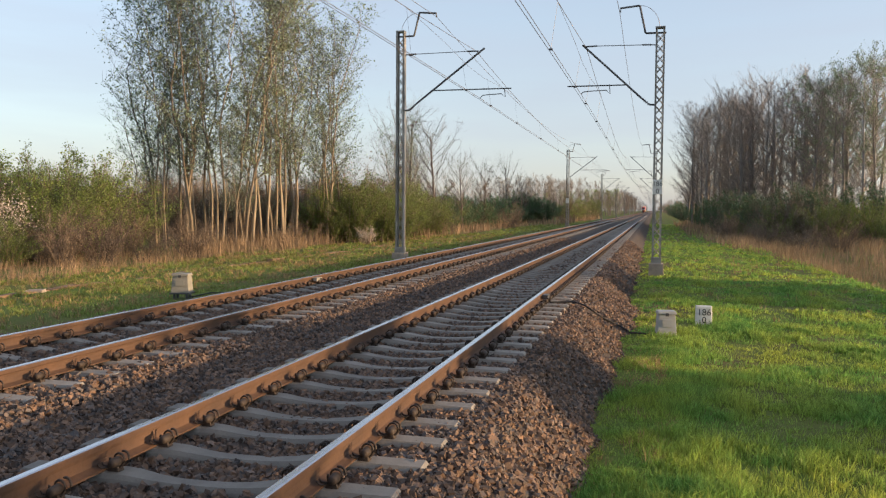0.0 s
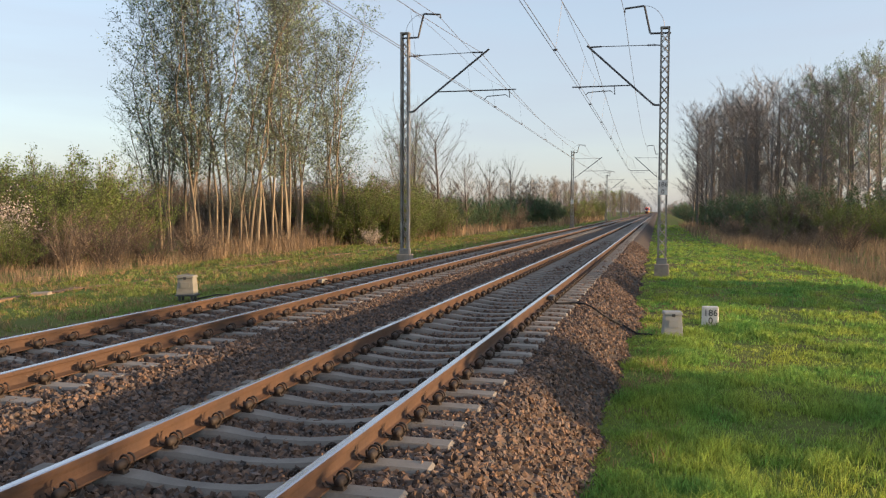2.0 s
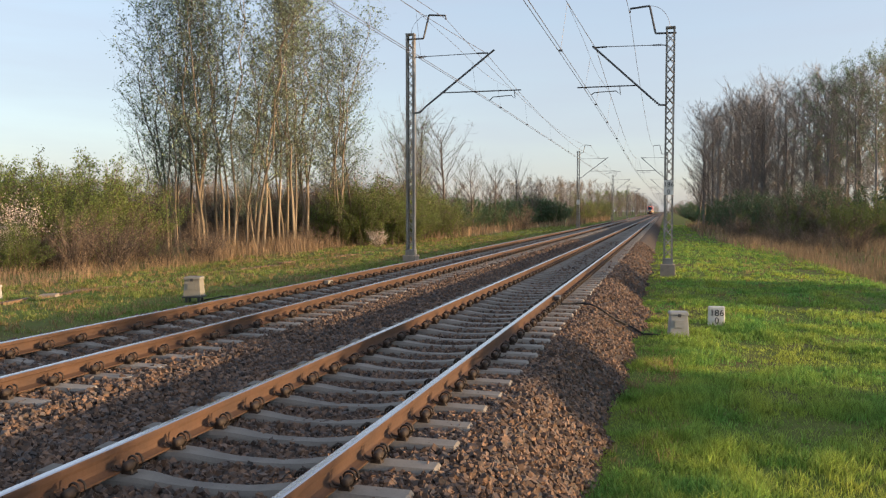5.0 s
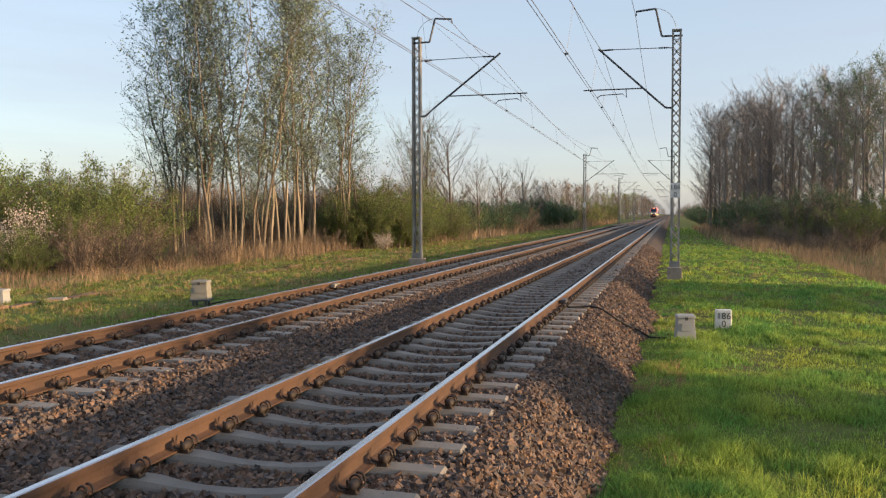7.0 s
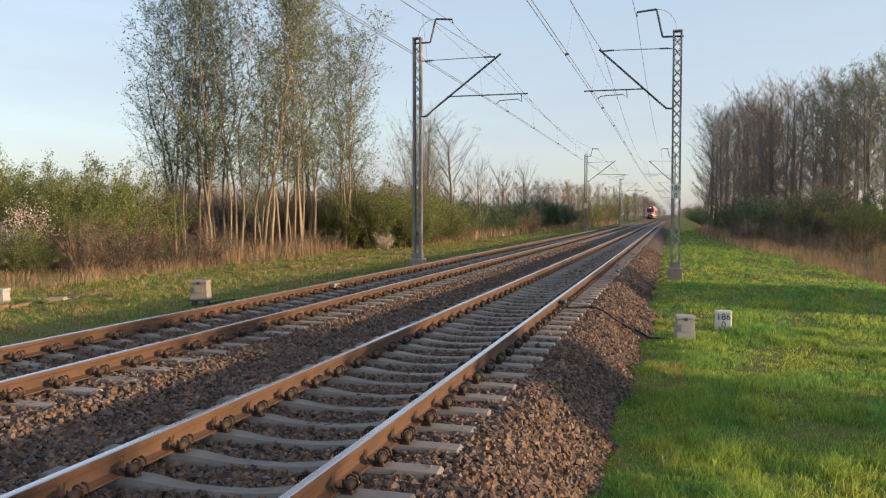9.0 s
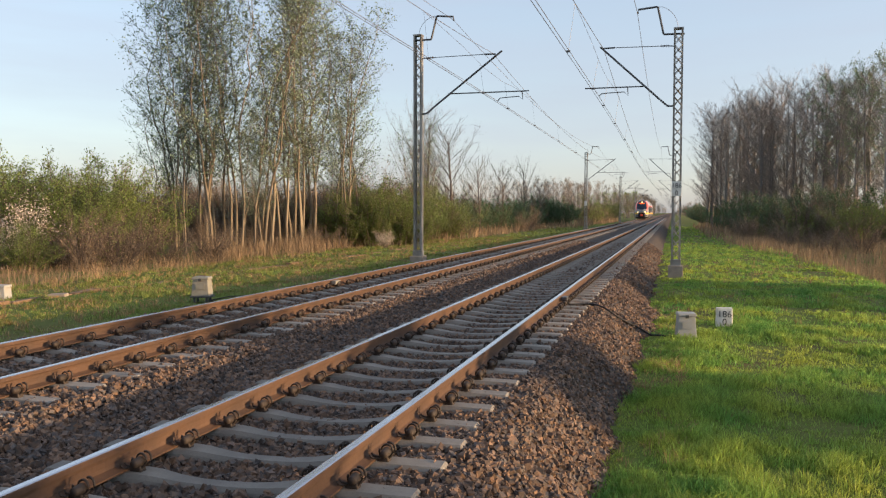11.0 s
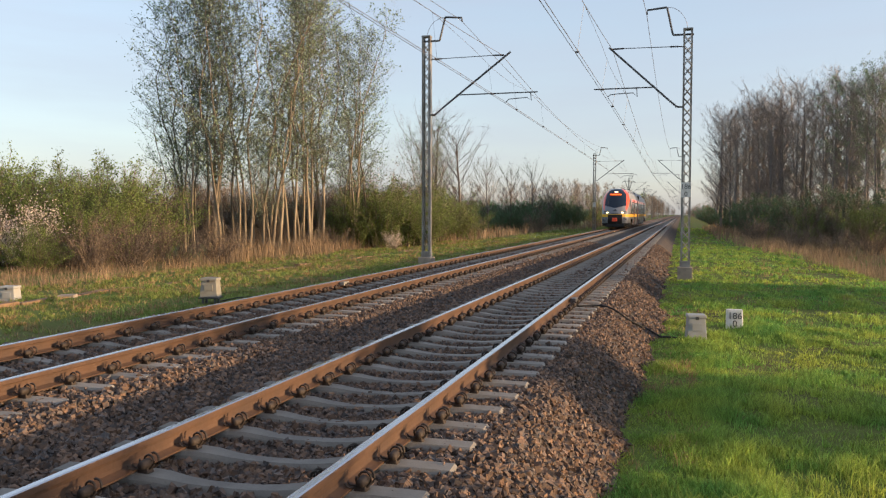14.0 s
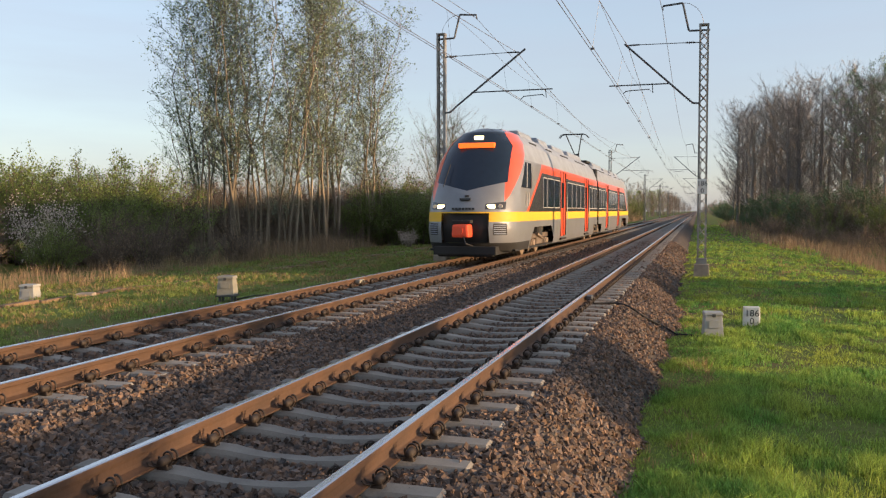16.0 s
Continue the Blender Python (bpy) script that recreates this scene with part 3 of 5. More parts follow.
REGION_MAT = {"front_apron": "t_black", "roof_shell": "t_roof", "windscreen": "t_glass", "red_livery": "t_red", "coupler_recess": "t_black", "grille": "t_black", "yellow_band": "t_yellow",
              "headlight_housing": "lens", "silver_livery": "t_grey", "door_glass": "t_glass", "passenger_door": "t_red", "window_band": "t_band", "cab_side_window": "t_glass"}
REGION_LABEL = {"front_apron": "black lower apron", "roof_shell": "pale grey curved roof", "windscreen": "large dark sloping windscreen", "red_livery": "glossy red panels", "yellow_band": "yellow waist stripe",
                "silver_livery": "silver-grey body panels", "passenger_door": "red sliding passenger door", "window_band": "dark band round the windows", "coupler_recess": "black recess round the coupler",
                "grille": "black air grille", "headlight_housing": "dark slanted headlamp housing", "cab_side_window": "dark cab side window", "door_glass": "dark door window"}


def livery_cuts():
    """Planes (a point and a normal, over x, y, z) along which the shell is scored, so that every livery edge is crisp."""
    cuts = [((0, 0, z), (0, 0, 1)) for z in (0.42, 0.50, 0.55, 0.78, 0.96, 1.12, 1.17, 1.42, 1.46, 1.53, 1.6, 1.76, 2.05, 2.2, 2.6, 2.78, 3.0, 3.08, 3.22, 3.5)]
    cuts += [((x, 0, 0), (1, 0, 0)) for x in (0.60, 0.72, 0.84, 1.13, 1.18)]
    for d0, d1 in DOORS:
        cuts += [((0, y, 0), (0, 1, 0)) for y in (d0, d0 + 0.28, d1 - 0.28, d1)]
    cuts += [((0, y, 0), (0, 1, 0)) for y in (1.3, 3.3, 3.5, 3.4, 7.9, HALF - 1.5)]
    cuts += [((0, start, 1.95), (0, 1, -RAKE)) for start in (1.52, 1.76)]
    cuts += [((0, 1.25, 1.95), (0, 1, -1.22))]
    cuts += [((0, 2.75 + d, 1.46), (0, 1, -1.75)) for d in (-0.05, 0.28)]
    cuts += [((0, 3.4, 0.50), (0, -0.74, 1)), ((0, 7.9, 0.50), (0, 0.74, 1))]
    cuts += [((0, 0, 2.08), (-0.25, 0, 1)), ((1.10, 0, 2.3), (1, 0, 0.07)), ((1.016, 0, 3.5), (1, 0, 0.75)), ((1.03, 0, 2.34), (1, 0, 0.10)), ((0.68, 0, 1.70), (-0.14, 0, 1))]
    return cuts


def car_body():
    """The shell of one half train with its rounded nose, cut into its livery parts."""
    us = [1 - (1 - i / 26) ** 1.25 for i in range(27)]
    bm = bmesh.new()
    grid = []
    depth = 1.4
    for w, z in section_points():
        f = NOSE_AT(z)
        line = [(w * u, f + depth * (1 - (1 - u ** ROUND) ** (1 / ROUND)), z) for u in us]
        y = f + depth
        line += [(w, y + (HALF - y) * i / 36, z) for i in range(1, 37)]
        grid.append([bm.verts.new(p) for p in line])
    for r0, r1 in zip(grid, grid[1:]):
        for c in range(len(r0) - 1):
            bm.faces.new((r0[c], r0[c + 1], r1[c + 1], r1[c]))
    for co, no in livery_cuts():
        bmesh.ops.bisect_plane(bm, geom=list(bm.verts) + list(bm.edges) + list(bm.faces), dist=1e-5, plane_co=co, plane_no=no)
    regions = {}
    inset = {"windscreen": 0.008, "door_glass": 0.025, "passenger_door": 0.02, "cab_side_window": 0.015, "coupler_recess": 0.16, "grille": 0.02}
    for face in bm.faces:
        c = face.calc_center_median()
        name = body_region(c.x, c.y, c.z)
        if name is None:
            continue
        d = inset.get(name, 0.0)
        front = name in ("windscreen", "coupler_recess", "grille")
        for side in (1, -1):
            piece = 0
            if name in ("passenger_door", "door_glass"):
                piece = side * (1 if c.y < 13 else 2)
            elif name in ("cab_side_window", "grille", "headlight_housing"):
                piece = side
            verts, faces, known = regions.setdefault((name, piece), ([], [], {}))
            ids = []
            for v in face.verts:
                key = (side, v.index if v.index >= 0 else 0, round(v.co.x, 5), round(v.co.y, 5), round(v.co.z, 5))
                if key not in known:
                    known[key] = len(verts)
                    x, y, z = (v.co.x, v.co.y + d, v.co.z) if front else (v.co.x - d, v.co.y, v.co.z)
                    verts.append((x * side, y, z))
                ids.append(known[key])
            faces.append(ids if side < 0 else ids[::-1])
    bm.free()
    return {k: (v[0], v[1]) for k, v in regions.items()}


def wheel_mesh(bm, x, y, r=0.41):
    s = 1 if x > 0 else -1
    for x0, x1, ra, rb in ((x - s * 0.07, x + s * 0.06, r, r), (x + s * 0.06, x + s * 0.075, r, r * 0.8), (x + s * 0.03, x + s * 0.1, r * 0.35, r * 0.3)):
        tube(bm, [(x0, y, r), (x1, y, r)], ra, 24, rb)


def build_bogie(parent, yc):
    bogie = part("bogie", bogie_frame(yc), M["t_dust"], parent, "brown dusty bogie frame")
    for dy in (-1.25, 1.25):
        for s in (-1, 1):
            bm = bmesh.new()
            wheel_mesh(bm, s * 0.80, yc + dy)
            part("wheel", bm, M["t_wheel"], bogie, "dusty steel wheel")
            bm = bmesh.new()
            box(bm, s * 1.14 - 0.1, s * 1.14 + 0.1, yc + dy - 0.16, yc + dy + 0.16, 0.28, 0.56, 0.04)
            tube(bm, [(s * 1.2, yc + dy, 0.42), (s * 1.27, yc + dy, 0.42), (s * 1.29, yc + dy, 0.42)], 0.15, 14, 0.11)
            part("axle_box", bm, M["t_wheel"], bogie)
            for side in (-0.34, 0.34):
                bm = bmesh.new()
                for k in range(5):
                    tube(bm, [(s * 1.16, yc + dy + side, 0.26 + 0.055 * k), (s * 1.16, yc + dy + side, 0.29 + 0.055 * k)], 0.105, 10)
                tube(bm, [(s * 1.16, yc + dy + side, 0.22), (s * 1.16, yc + dy + side, 0.55)], 0.06, 8)
                part("spring", bm, M["t_dust"], bogie)
    for s in (-1, 1):
        bm = bmesh.new()
        tube(bm, [(s * 1.27, yc - 0.75, 0.72), (s * 1.27, yc - 0.1, 0.60)], 0.05, 8)
        tube(bm, [(s * 1.27, yc - 0.1, 0.60), (s * 1.27, yc + 0.35, 0.52)], 0.03, 8)
        part("yaw_damper", bm, M["t_wheel"], bogie)
        bm = bmesh.new()
        tube(bm, [(s * 1.08, yc, 0.66), (s * 1.08, yc, 0.94)], 0.26, 16, 0.22)
        part("air_spring", bm, M["t_rubber"], bogie)


def bogie_frame(yc):
    bm = bmesh.new()
    for s in (-1, 1):
        x0, x1 = s * 1.14 - 0.07, s * 1.14 + 0.07
        box(bm, x0, x1, yc - 1.85, yc - 0.55, 0.56, 0.72, 0.03)
        box(bm, x0, x1, yc + 0.55, yc + 1.85, 0.56, 0.72, 0.03)
        box(bm, s * 1.14 - 0.1, s * 1.14 + 0.1, yc - 0.62, yc + 0.62, 0.34, 0.64, 0.05)
        box(bm, s * 1.14 - 0.04, s * 1.14 + 0.06, yc - 1.95, yc - 1.75, 0.16, 0.60, 0.02)
    box(bm, -1.0, 1.0, yc - 0.35, yc + 0.35, 0.4, 0.7, 0.03)
    return bm


def window_panes():
    """Start and end of each pane along a half train."""
    out = [(5.6, 6.25), (6.45, 7.7), (7.9, 9.1)]
    out += [(11.1 + 1.36 * k, 11.1 + 1.36 * k + 1.18) for k in range(4)]
    out += [(18.35 + 1.1 * k, 18.35 + 1.1 * k + 0.95) for k in range(3)]
    return out


def build_half(train, shells, turn, front):
    m = Matrix.Identity(4) if not turn else pose(0, 2 * HALF + 0.6, 0, 0, 0, 180)
    made = []
    for (name, piece), me in shells.items():
        ob = part(name, me, None, train, REGION_LABEL[name])
        ob.matrix_basis = m
        made.append(ob)

    def add(name, bm, material, label="", smooth=False, parent=None):
        ob = part(name, bm, material, parent or train, label, smooth)
        if parent is None:
            ob.matrix_basis = m
        return ob
    # panes with pale gaskets
    for s in (-1, 1):
        for y0, y1 in window_panes():
            x = s * 1.41
            bm = bmesh.new()
            box(bm, x - 0.012, x + 0.012, y0, y1, 1.62, 2.62, 0.008)
            pane = add("window_pane", bm, M["t_glass"], "dark tinted window pane")
            bm = bmesh.new()
            for a, b, c, d in ((y0 - 0.03, y0, 1.60, 2.64), (y1, y1 + 0.03, 1.60, 2.64), (y0, y1, 1.59, 1.62), (y0, y1, 2.62, 2.65)):
                box(bm, x - 0.01, x + 0.016, a, b, c, d)
            add("gasket", bm, M["t_trim"], "", False, pane)
        for d0, d1 in DOORS:
            for yy in (d0 - 0.015, d1 + 0.015, (d0 + d1) / 2):
                bm = bmesh.new()
                box(bm, s * 1.41 - 0.012, s * 1.41 + 0.006, yy - 0.012, yy + 0.012, 0.5, 3.02)
                add("door_seal", bm, M["t_rubber"])
            bm = bmesh.new()
            tube(bm, [(s * 1.425, d1 + 0.10, 1.1), (s * 1.45, d1 + 0.10, 1.15), (s * 1.45, d1 + 0.10, 2.0), (s * 1.425, d1 + 0.10, 2.05)], 0.018, 6)
            add("grab_rail", bm, M["t_trim"], "pale grab rail")
            bm = bmesh.new()
            box(bm, s * 1.30 - 0.12, s * 1.30 + 0.14, d0, d1, 0.36, 0.44, 0.01)
            add("door_step", bm, M["t_black"])
        for yy in (2.55, 2.95):
            bm = bmesh.new()
            tube(bm, [(s * 1.40, yy, 1.62), (s * 1.44, yy, 1.66), (s * 1.44, yy, 2.05), (s * 1.40, yy, 2.09)], 0.016, 6)
            add("cab_handrail", bm, M["t_trim"], "pale cab handrail")
        # pale strip in place of the sky's reflection on the cab side glass
        bm = bmesh.new()
        box(bm, s * 1.395 - 0.006, s * 1.395 + 0.012, 2.78, 2.84, 2.22, 2.98)
        add("cab_window_pillar", bm, M["t_trim"], "pale pillar in the cab side window")
    # underframe boxes between the bogies, skirts and snow plough
    for y0, y1 in ((10.2, 12.4), (12.7, 15.2), (15.5, 18.2)):
        bm = bmesh.new()
        box(bm, -1.25, 1.25, y0, y1, 0.22, 0.5, 0.03)
        add("underframe_box", bm, M["t_black"])
    bm = bmesh.new()
    box(bm, -0.84, 0.84, 0.60, 0.76, 0.14, 0.46, 0.05, (1.06, 1))
    box(bm, -0.95, 0.95, 0.5, 4.2, 0.2, 0.45, 0.03)
    add("snow_plough", bm, M["t_black"], "black snow plough and steps")
    bm = bmesh.new()
    box(bm, -1.33, 1.33, 1.4, HALF, 0.28, 0.34)
    add("floor_pan", bm, M["t_black"])
    # roof equipment
    for k, (y0, y1, h) in enumerate(((4.4, 6.6, 4.17), (7.6, 9.8, 4.20), (11.0, 14.0, 4.18), (15.2, 19.6, 4.22))):
        bm = bmesh.new()
        box(bm, -0.92, 0.92, y0, y1, 3.78, h, 0.06, (0.82, 0.96))
        unit = add("roof_unit", bm, M["t_roof"], "grey roof equipment housing")
        for s in (-1, 1):
            bm = bmesh.new()
            box(bm, s * 1.02 - 0.05, s * 1.02 + 0.05, y0 + 0.5, y1 - 0.5, 3.62, 3.80, 0.01)
            add("roof_vent", bm, M["t_black"], "dark roof vent", False, unit)
    # lamps, display and face
    m = m @ pose(0, 0.36, 0)
    for s in (-1, 1):
        bm = bmesh.new()
        box(bm, s * 0.75 - 0.12, s * 0.75 + 0.12, nose_y(0.75, 1.6) - 0.40, nose_y(0.75, 1.6) - 0.2, 1.56, 1.67, 0.03)
        add("headlight", bm, M["lamp"] if front else M["lens"], "lit warm white headlight")
        for k in range(5):
            bm = bmesh.new()
            z = 0.82 + 0.062 * k
            tube(bm, [(s * a, nose_y(a, z) - 0.365, z) for a in (0.86, 0.94, 1.02, 1.09, 1.16)], 0.017, 6)
            add("grille_slat", bm, M["t_roof"], "grey grille slat")
        bm = bmesh.new()
        tube(bm, [(s * 1.0, nose_y(1.0, 1.6) - 0.40, 1.62), (s * 1.0, nose_y(1.0, 1.6) - 0.25, 1.62)], 0.062, 14)
        add("marker_lamp", bm, M["t_trim"], "unlit round lamp")
    bm = bmesh.new()
    box(bm, -0.56, 0.56, 1.50, 1.74, 3.42, 3.57, 0.01)
    add("destination_display", bm, M["display"], "glowing orange destination display")
    bm = bmesh.new()
    box(bm, 0.0 - 0.13, 0.15, 1.76, 2.0, 3.69, 3.81, 0.02)
    add("top_lamp", bm, M["lamp_top"], "small lit lamp above the display")
    bm = bmesh.new()
    box(bm, -0.26, 0.26, -0.34, 0.2, 0.72, 1.10, 0.07, (0.9, 1))
    cover = add("coupler_cover", bm, M["t_coupler"], "orange-red coupler cover")
    bm = bmesh.new()
    tube(bm, [(0.0, -0.37, 0.92), (0.0, -0.32, 0.92)], 0.1, 14)
    add("coupler_cone", bm, M["t_red"], "", False, cover)
    bm = bmesh.new()
    box(bm, -0.28, 0.28, -0.20, 0.1, 1.13, 1.22, 0.02)
    add("coupler_plug", bm, M["t_black"], "", False, cover)
    bm = bmesh.new()
    tube(bm, [(0.1, -0.3, 0.75), (0.2, -0.42, 0.55), (0.35, -0.2, 0.48)], 0.025, 6)
    add("hose", bm, M["t_black"], "", False, cover)
    # emblem and number as plain bars
    bm = bmesh.new()
    box(bm, -0.16, 0.16, 0.21, 0.30, 1.80, 1.86, 0.005)
    box(bm, -0.02, 0.1, 0.27, 0.38, 1.90, 1.95, 0.005)
    add("emblem", bm, M["t_band"], "small dark emblem bars")
    bm = bmesh.new()
    for k in range(7):
        box(bm, -0.36 + 0.1 * k, -0.29 + 0.1 * k, 0.095, 0.14, 1.52, 1.58)
    tagged(add("number_bars", bm, M["t_band"], "row of small dark bars"), kind="stuff")
    # wiper
    bm = bmesh.new()
    tube(bm, [(-0.75, 0.52, 2.2), (-0.72, 0.74, 2.5), (-0.69, 1.08, 2.9)], 0.014, 5)
    add("wiper", bm, M["t_rubber"])
    # mirror-camera and horn on the cab roof
    bm = bmesh.new()
    box(bm, 0.05, 0.45, 3.0, 3.3, 4.0, 4.12, 0.02)
    add("horn", bm, M["t_black"])
    return made


def build_train():
    train = tagged(empty("passenger_train", pose(X_LEFT, 17.9, Z_LEFT)), "red, silver and yellow two-car electric passenger train with lit headlights", "train")
    shells = {}
    for (name, piece), (v, f) in car_body().items():
        shells[name, piece] = mesh_from(name, v, f, [M[REGION_MAT[name]]], smooth=True)
    build_half(train, shells, False, True)
    build_half(train, shells, True, False)
    for k in range(7):
        y = HALF - 0.05 + 0.1 * k
        bm = bmesh.new()
        box(bm, -1.33, 1.33, y, y + 0.07, 0.45, 3.7, 0.03)
        part("gangway_fold", bm, M["t_rubber"], train, "black rubber gangway fold")
    for yc in (5.9, HALF + 0.3, 2 * HALF + 0.6 - 5.9):
        build_bogie(train, yc)
    # pantograph
    y = 23.1
    bm = bmesh.new()
    box(bm, -0.75, 0.75, y - 0.7, y + 0.9, 4.12, 4.22, 0.02)
    for s in (-1, 1):
        for dy in (-0.6, 0.8):
            insulator(bm, (s * 0.62, y + dy, 4.02), (s * 0.62, y + dy, 4.16), 0.08, 3)
    tube(bm, [(-0.3, y - 0.6, 4.22), (-0.1, y + 0.75, 4.62)], 0.045, 8)
    tube(bm, [(0.3, y - 0.6, 4.22), (0.1, y + 0.75, 4.62)], 0.045, 8)
    tube(bm, [(-0.14, y + 0.75, 4.62), (0.14, y + 0.75, 4.62)], 0.05, 8)
    tube(bm, [(-0.1, y + 0.75, 4.62), (-0.42, y - 0.35, 5.62)], 0.028, 8)
    tube(bm, [(0.1, y + 0.75, 4.62), (0.42, y - 0.35, 5.62)], 0.028, 8)
    pan = part("pantograph", bm, M["t_black"], train, "raised dark pantograph")
    for dy in (-0.5, -0.15):
        bm = bmesh.new()
        tube(bm, [(-0.80, y + dy, 5.46), (-0.68, y + dy, 5.61), (-0.52, y + dy, 5.66), (0.52, y + dy, 5.66), (0.68, y + dy, 5.61), (0.80, y + dy, 5.46)], 0.022, 6)
        part("collector_bar", bm, M["t_black"], pan)
    return train


train = build_train()


# ---- vegetation ----
M["bark_pale"] = mat("pale_aspen_bark", (0.26, 0.215, 0.155), 0.85, vary=0.2, scale=2.0, fine=14, colour2=(0.15, 0.115, 0.08), per_piece=0.25, bump=0.4, stretch=(1, 1, 0.4))
M["bark_grey"] = mat("grey_alder_bark", (0.26, 0.235, 0.22), 0.9, vary=0.25, scale=2.0, fine=12, colour2=(0.18, 0.165, 0.155), per_piece=0.25, bump=0.4)
M["bark_dark"] = mat("dark_tree_bark", (0.15, 0.13, 0.115), 0.9, vary=0.25, scale=2.0, fine=12, colour2=(0.10, 0.085, 0.075), per_piece=0.25, bump=0.4)
M["twig_brown"] = mat("brown_bare_twigs", (0.155, 0.118, 0.088), 0.9, vary=0.2, scale=0.8, fine=6, colour2=(0.09, 0.07, 0.052), per_piece=0.25)
M["twig_grey"] = mat("olive_grey_twigs", (0.115, 0.115, 0.095), 0.9, vary=0.2, scale=0.8, fine=6, per_piece=0.2)
M["twig_dark"] = mat("dark_bare_twigs", (0.085, 0.068, 0.055), 0.9, vary=0.2, scale=0.8, fine=6, per_piece=0.2)
M["leaf_spring"] = mat("young_grey_green_leaves", (0.26, 0.33, 0.20), 0.6, vary=0.15, scale=0.5, fine=3, colour2=(0.21, 0.26, 0.165), per_piece=0.2, island=0.35, transl=0.48, spec=0.3)
M["leaf_green"] = mat("fresh_green_leaves", (0.20, 0.26, 0.068), 0.6, vary=0.15, scale=0.5, fine=3, colour2=(0.125, 0.16, 0.045), per_piece=0.25, island=0.4, transl=0.45, spec=0.3)
M["leaf_dark"] = mat("dark_green_leaves", (0.075, 0.14, 0.065), 0.6, vary=0.15, scale=0.5, fine=3, per_piece=0.25, island=0.4, transl=0.25, spec=0.3)
M["leaf_bud"] = mat("brown_buds_and_catkins", (0.25, 0.185, 0.125), 0.8, vary=0.15, scale=0.5, fine=3, per_piece=0.2, island=0.4, transl=0.2)
M["catkin"] = mat("grey_brown_catkins", (0.29, 0.26, 0.235), 0.8, vary=0.15, scale=0.5, fine=3, per_piece=0.2, island=0.4, transl=0.3)
M["blossom"] = mat("white_blossom", (0.62, 0.54, 0.46), 0.7, vary=0.1, scale=1, fine=3, island=0.25, transl=0.3)
M["reed"] = mat("dry_straw_reed", (0.33, 0.23, 0.135), 0.8, vary=0.12, scale=0.25, fine=2, colour2=(0.22, 0.155, 0.095), island=0.4, transl=0.25)
M["grass_near"] = mat("fresh_tall_grass", (0.15, 0.315, 0.070), 0.55, vary=0.15, scale=0.8, fine=4, colour2=(0.37, 0.43, 0.075), island=0.5, transl=0.58, spec=0.35)
M["grass_left"] = mat("short_mixed_grass", (0.23, 0.30, 0.075), 0.6, vary=0.15, scale=0.5, fine=3, colour2=(0.19, 0.205, 0.05), island=0.45, transl=0.35, spec=0.3)
M["straw"] = mat("dry_straw_grass", (0.34, 0.24, 0.11), 0.7, vary=0.15, scale=0.5, fine=2, island=0.4, transl=0.3)


def tubes_np(lines, thick=0.045):
    """Tapered bars for many polylines at once: (points, start radius, end radius, sides)."""
    V, F, I, base = [], [], [], 0
    slivers = [(a, r0) for a, r0, r1, sides in lines if sides == 1]
    for pts, r0, r1, sides in lines:
        if sides == 1:
            continue
        pts = np.asarray(pts, float)
        n = len(pts)
        d = np.gradient(pts, axis=0)
        d /= np.linalg.norm(d, axis=1)[:, None] + 1e-9
        u = np.cross(d, (0.31, 0.83, 0.12))
        u /= np.linalg.norm(u, axis=1)[:, None] + 1e-9
        v = np.cross(d, u)
        a = np.arange(sides) * 2 * np.pi / sides
        r = np.linspace(r0, r1, n)[:, None, None]
        ring = pts[:, None] + r * (u[:, None] * np.cos(a)[None, :, None] + v[:, None] * np.sin(a)[None, :, None])
        V.append(ring.reshape(-1, 3))
        i = np.arange(n - 1)[:, None] * sides
        k = np.arange(sides)[None]
        k2 = (k + 1) % sides
        F.append((np.stack([i + k, i + k2, i + sides + k2, i + sides + k], -1) + base).reshape(-1, 4))
        I.append(np.full(len(F[-1]), 0 if r0 > thick else 1))
        base += n * sides
    if slivers:
        # fine twigs: three-sided spikes, as quads with the tip doubled
        a = np.array([p[0] for p, r in slivers])
        b = np.array([p[-1] for p, r in slivers])
        r = np.array([r for p, r in slivers])[:, None]
        d = b - a
        d /= np.linalg.norm(d, axis=1)[:, None] + 1e-9
        u = np.cross(d, (0.31, 0.83, 0.12))
        u /= np.linalg.norm(u, axis=1)[:, None] + 1e-9
        w = np.cross(d, u)
        v = np.stack([a + u * r, a - u * r * 0.5 + w * r * 0.87, b + u * 0.002, b - u * 0.002], 1)
        V.append(v.reshape(-1, 3))
        k = (np.arange(len(a)) * 4)[:, None] + base
        F.append(k + np.array([[0, 1, 3, 2]]))
        I.append(np.full(len(a), 1))
    return np.concatenate(V), np.concatenate(F), np.concatenate(I)


def leaves_np(rng, centres, size, flat=0.0):
    """One small pointed leaf per centre, turned at random."""
    n = len(centres)
    a = rng.normal(size=(n, 3))
    a[:, 2] -= 0.5 * flat
    a /= np.linalg.norm(a, axis=1)[:, None]
    b = np.cross(a, rng.normal(size=(n, 3)))
    b /= np.linalg.norm(b, axis=1)[:, None]
    s = size * rng.uniform(0.6, 1.35, (n, 1))
    v = np.stack([centres, centres + a * s * 0.55 + b * s * 0.38, centres + a * s * 1.15, centres + a * s * 0.55 - b * s * 0.38], 1)
    return v.reshape(-1, 3), np.arange(n * 4).reshape(n, 4)


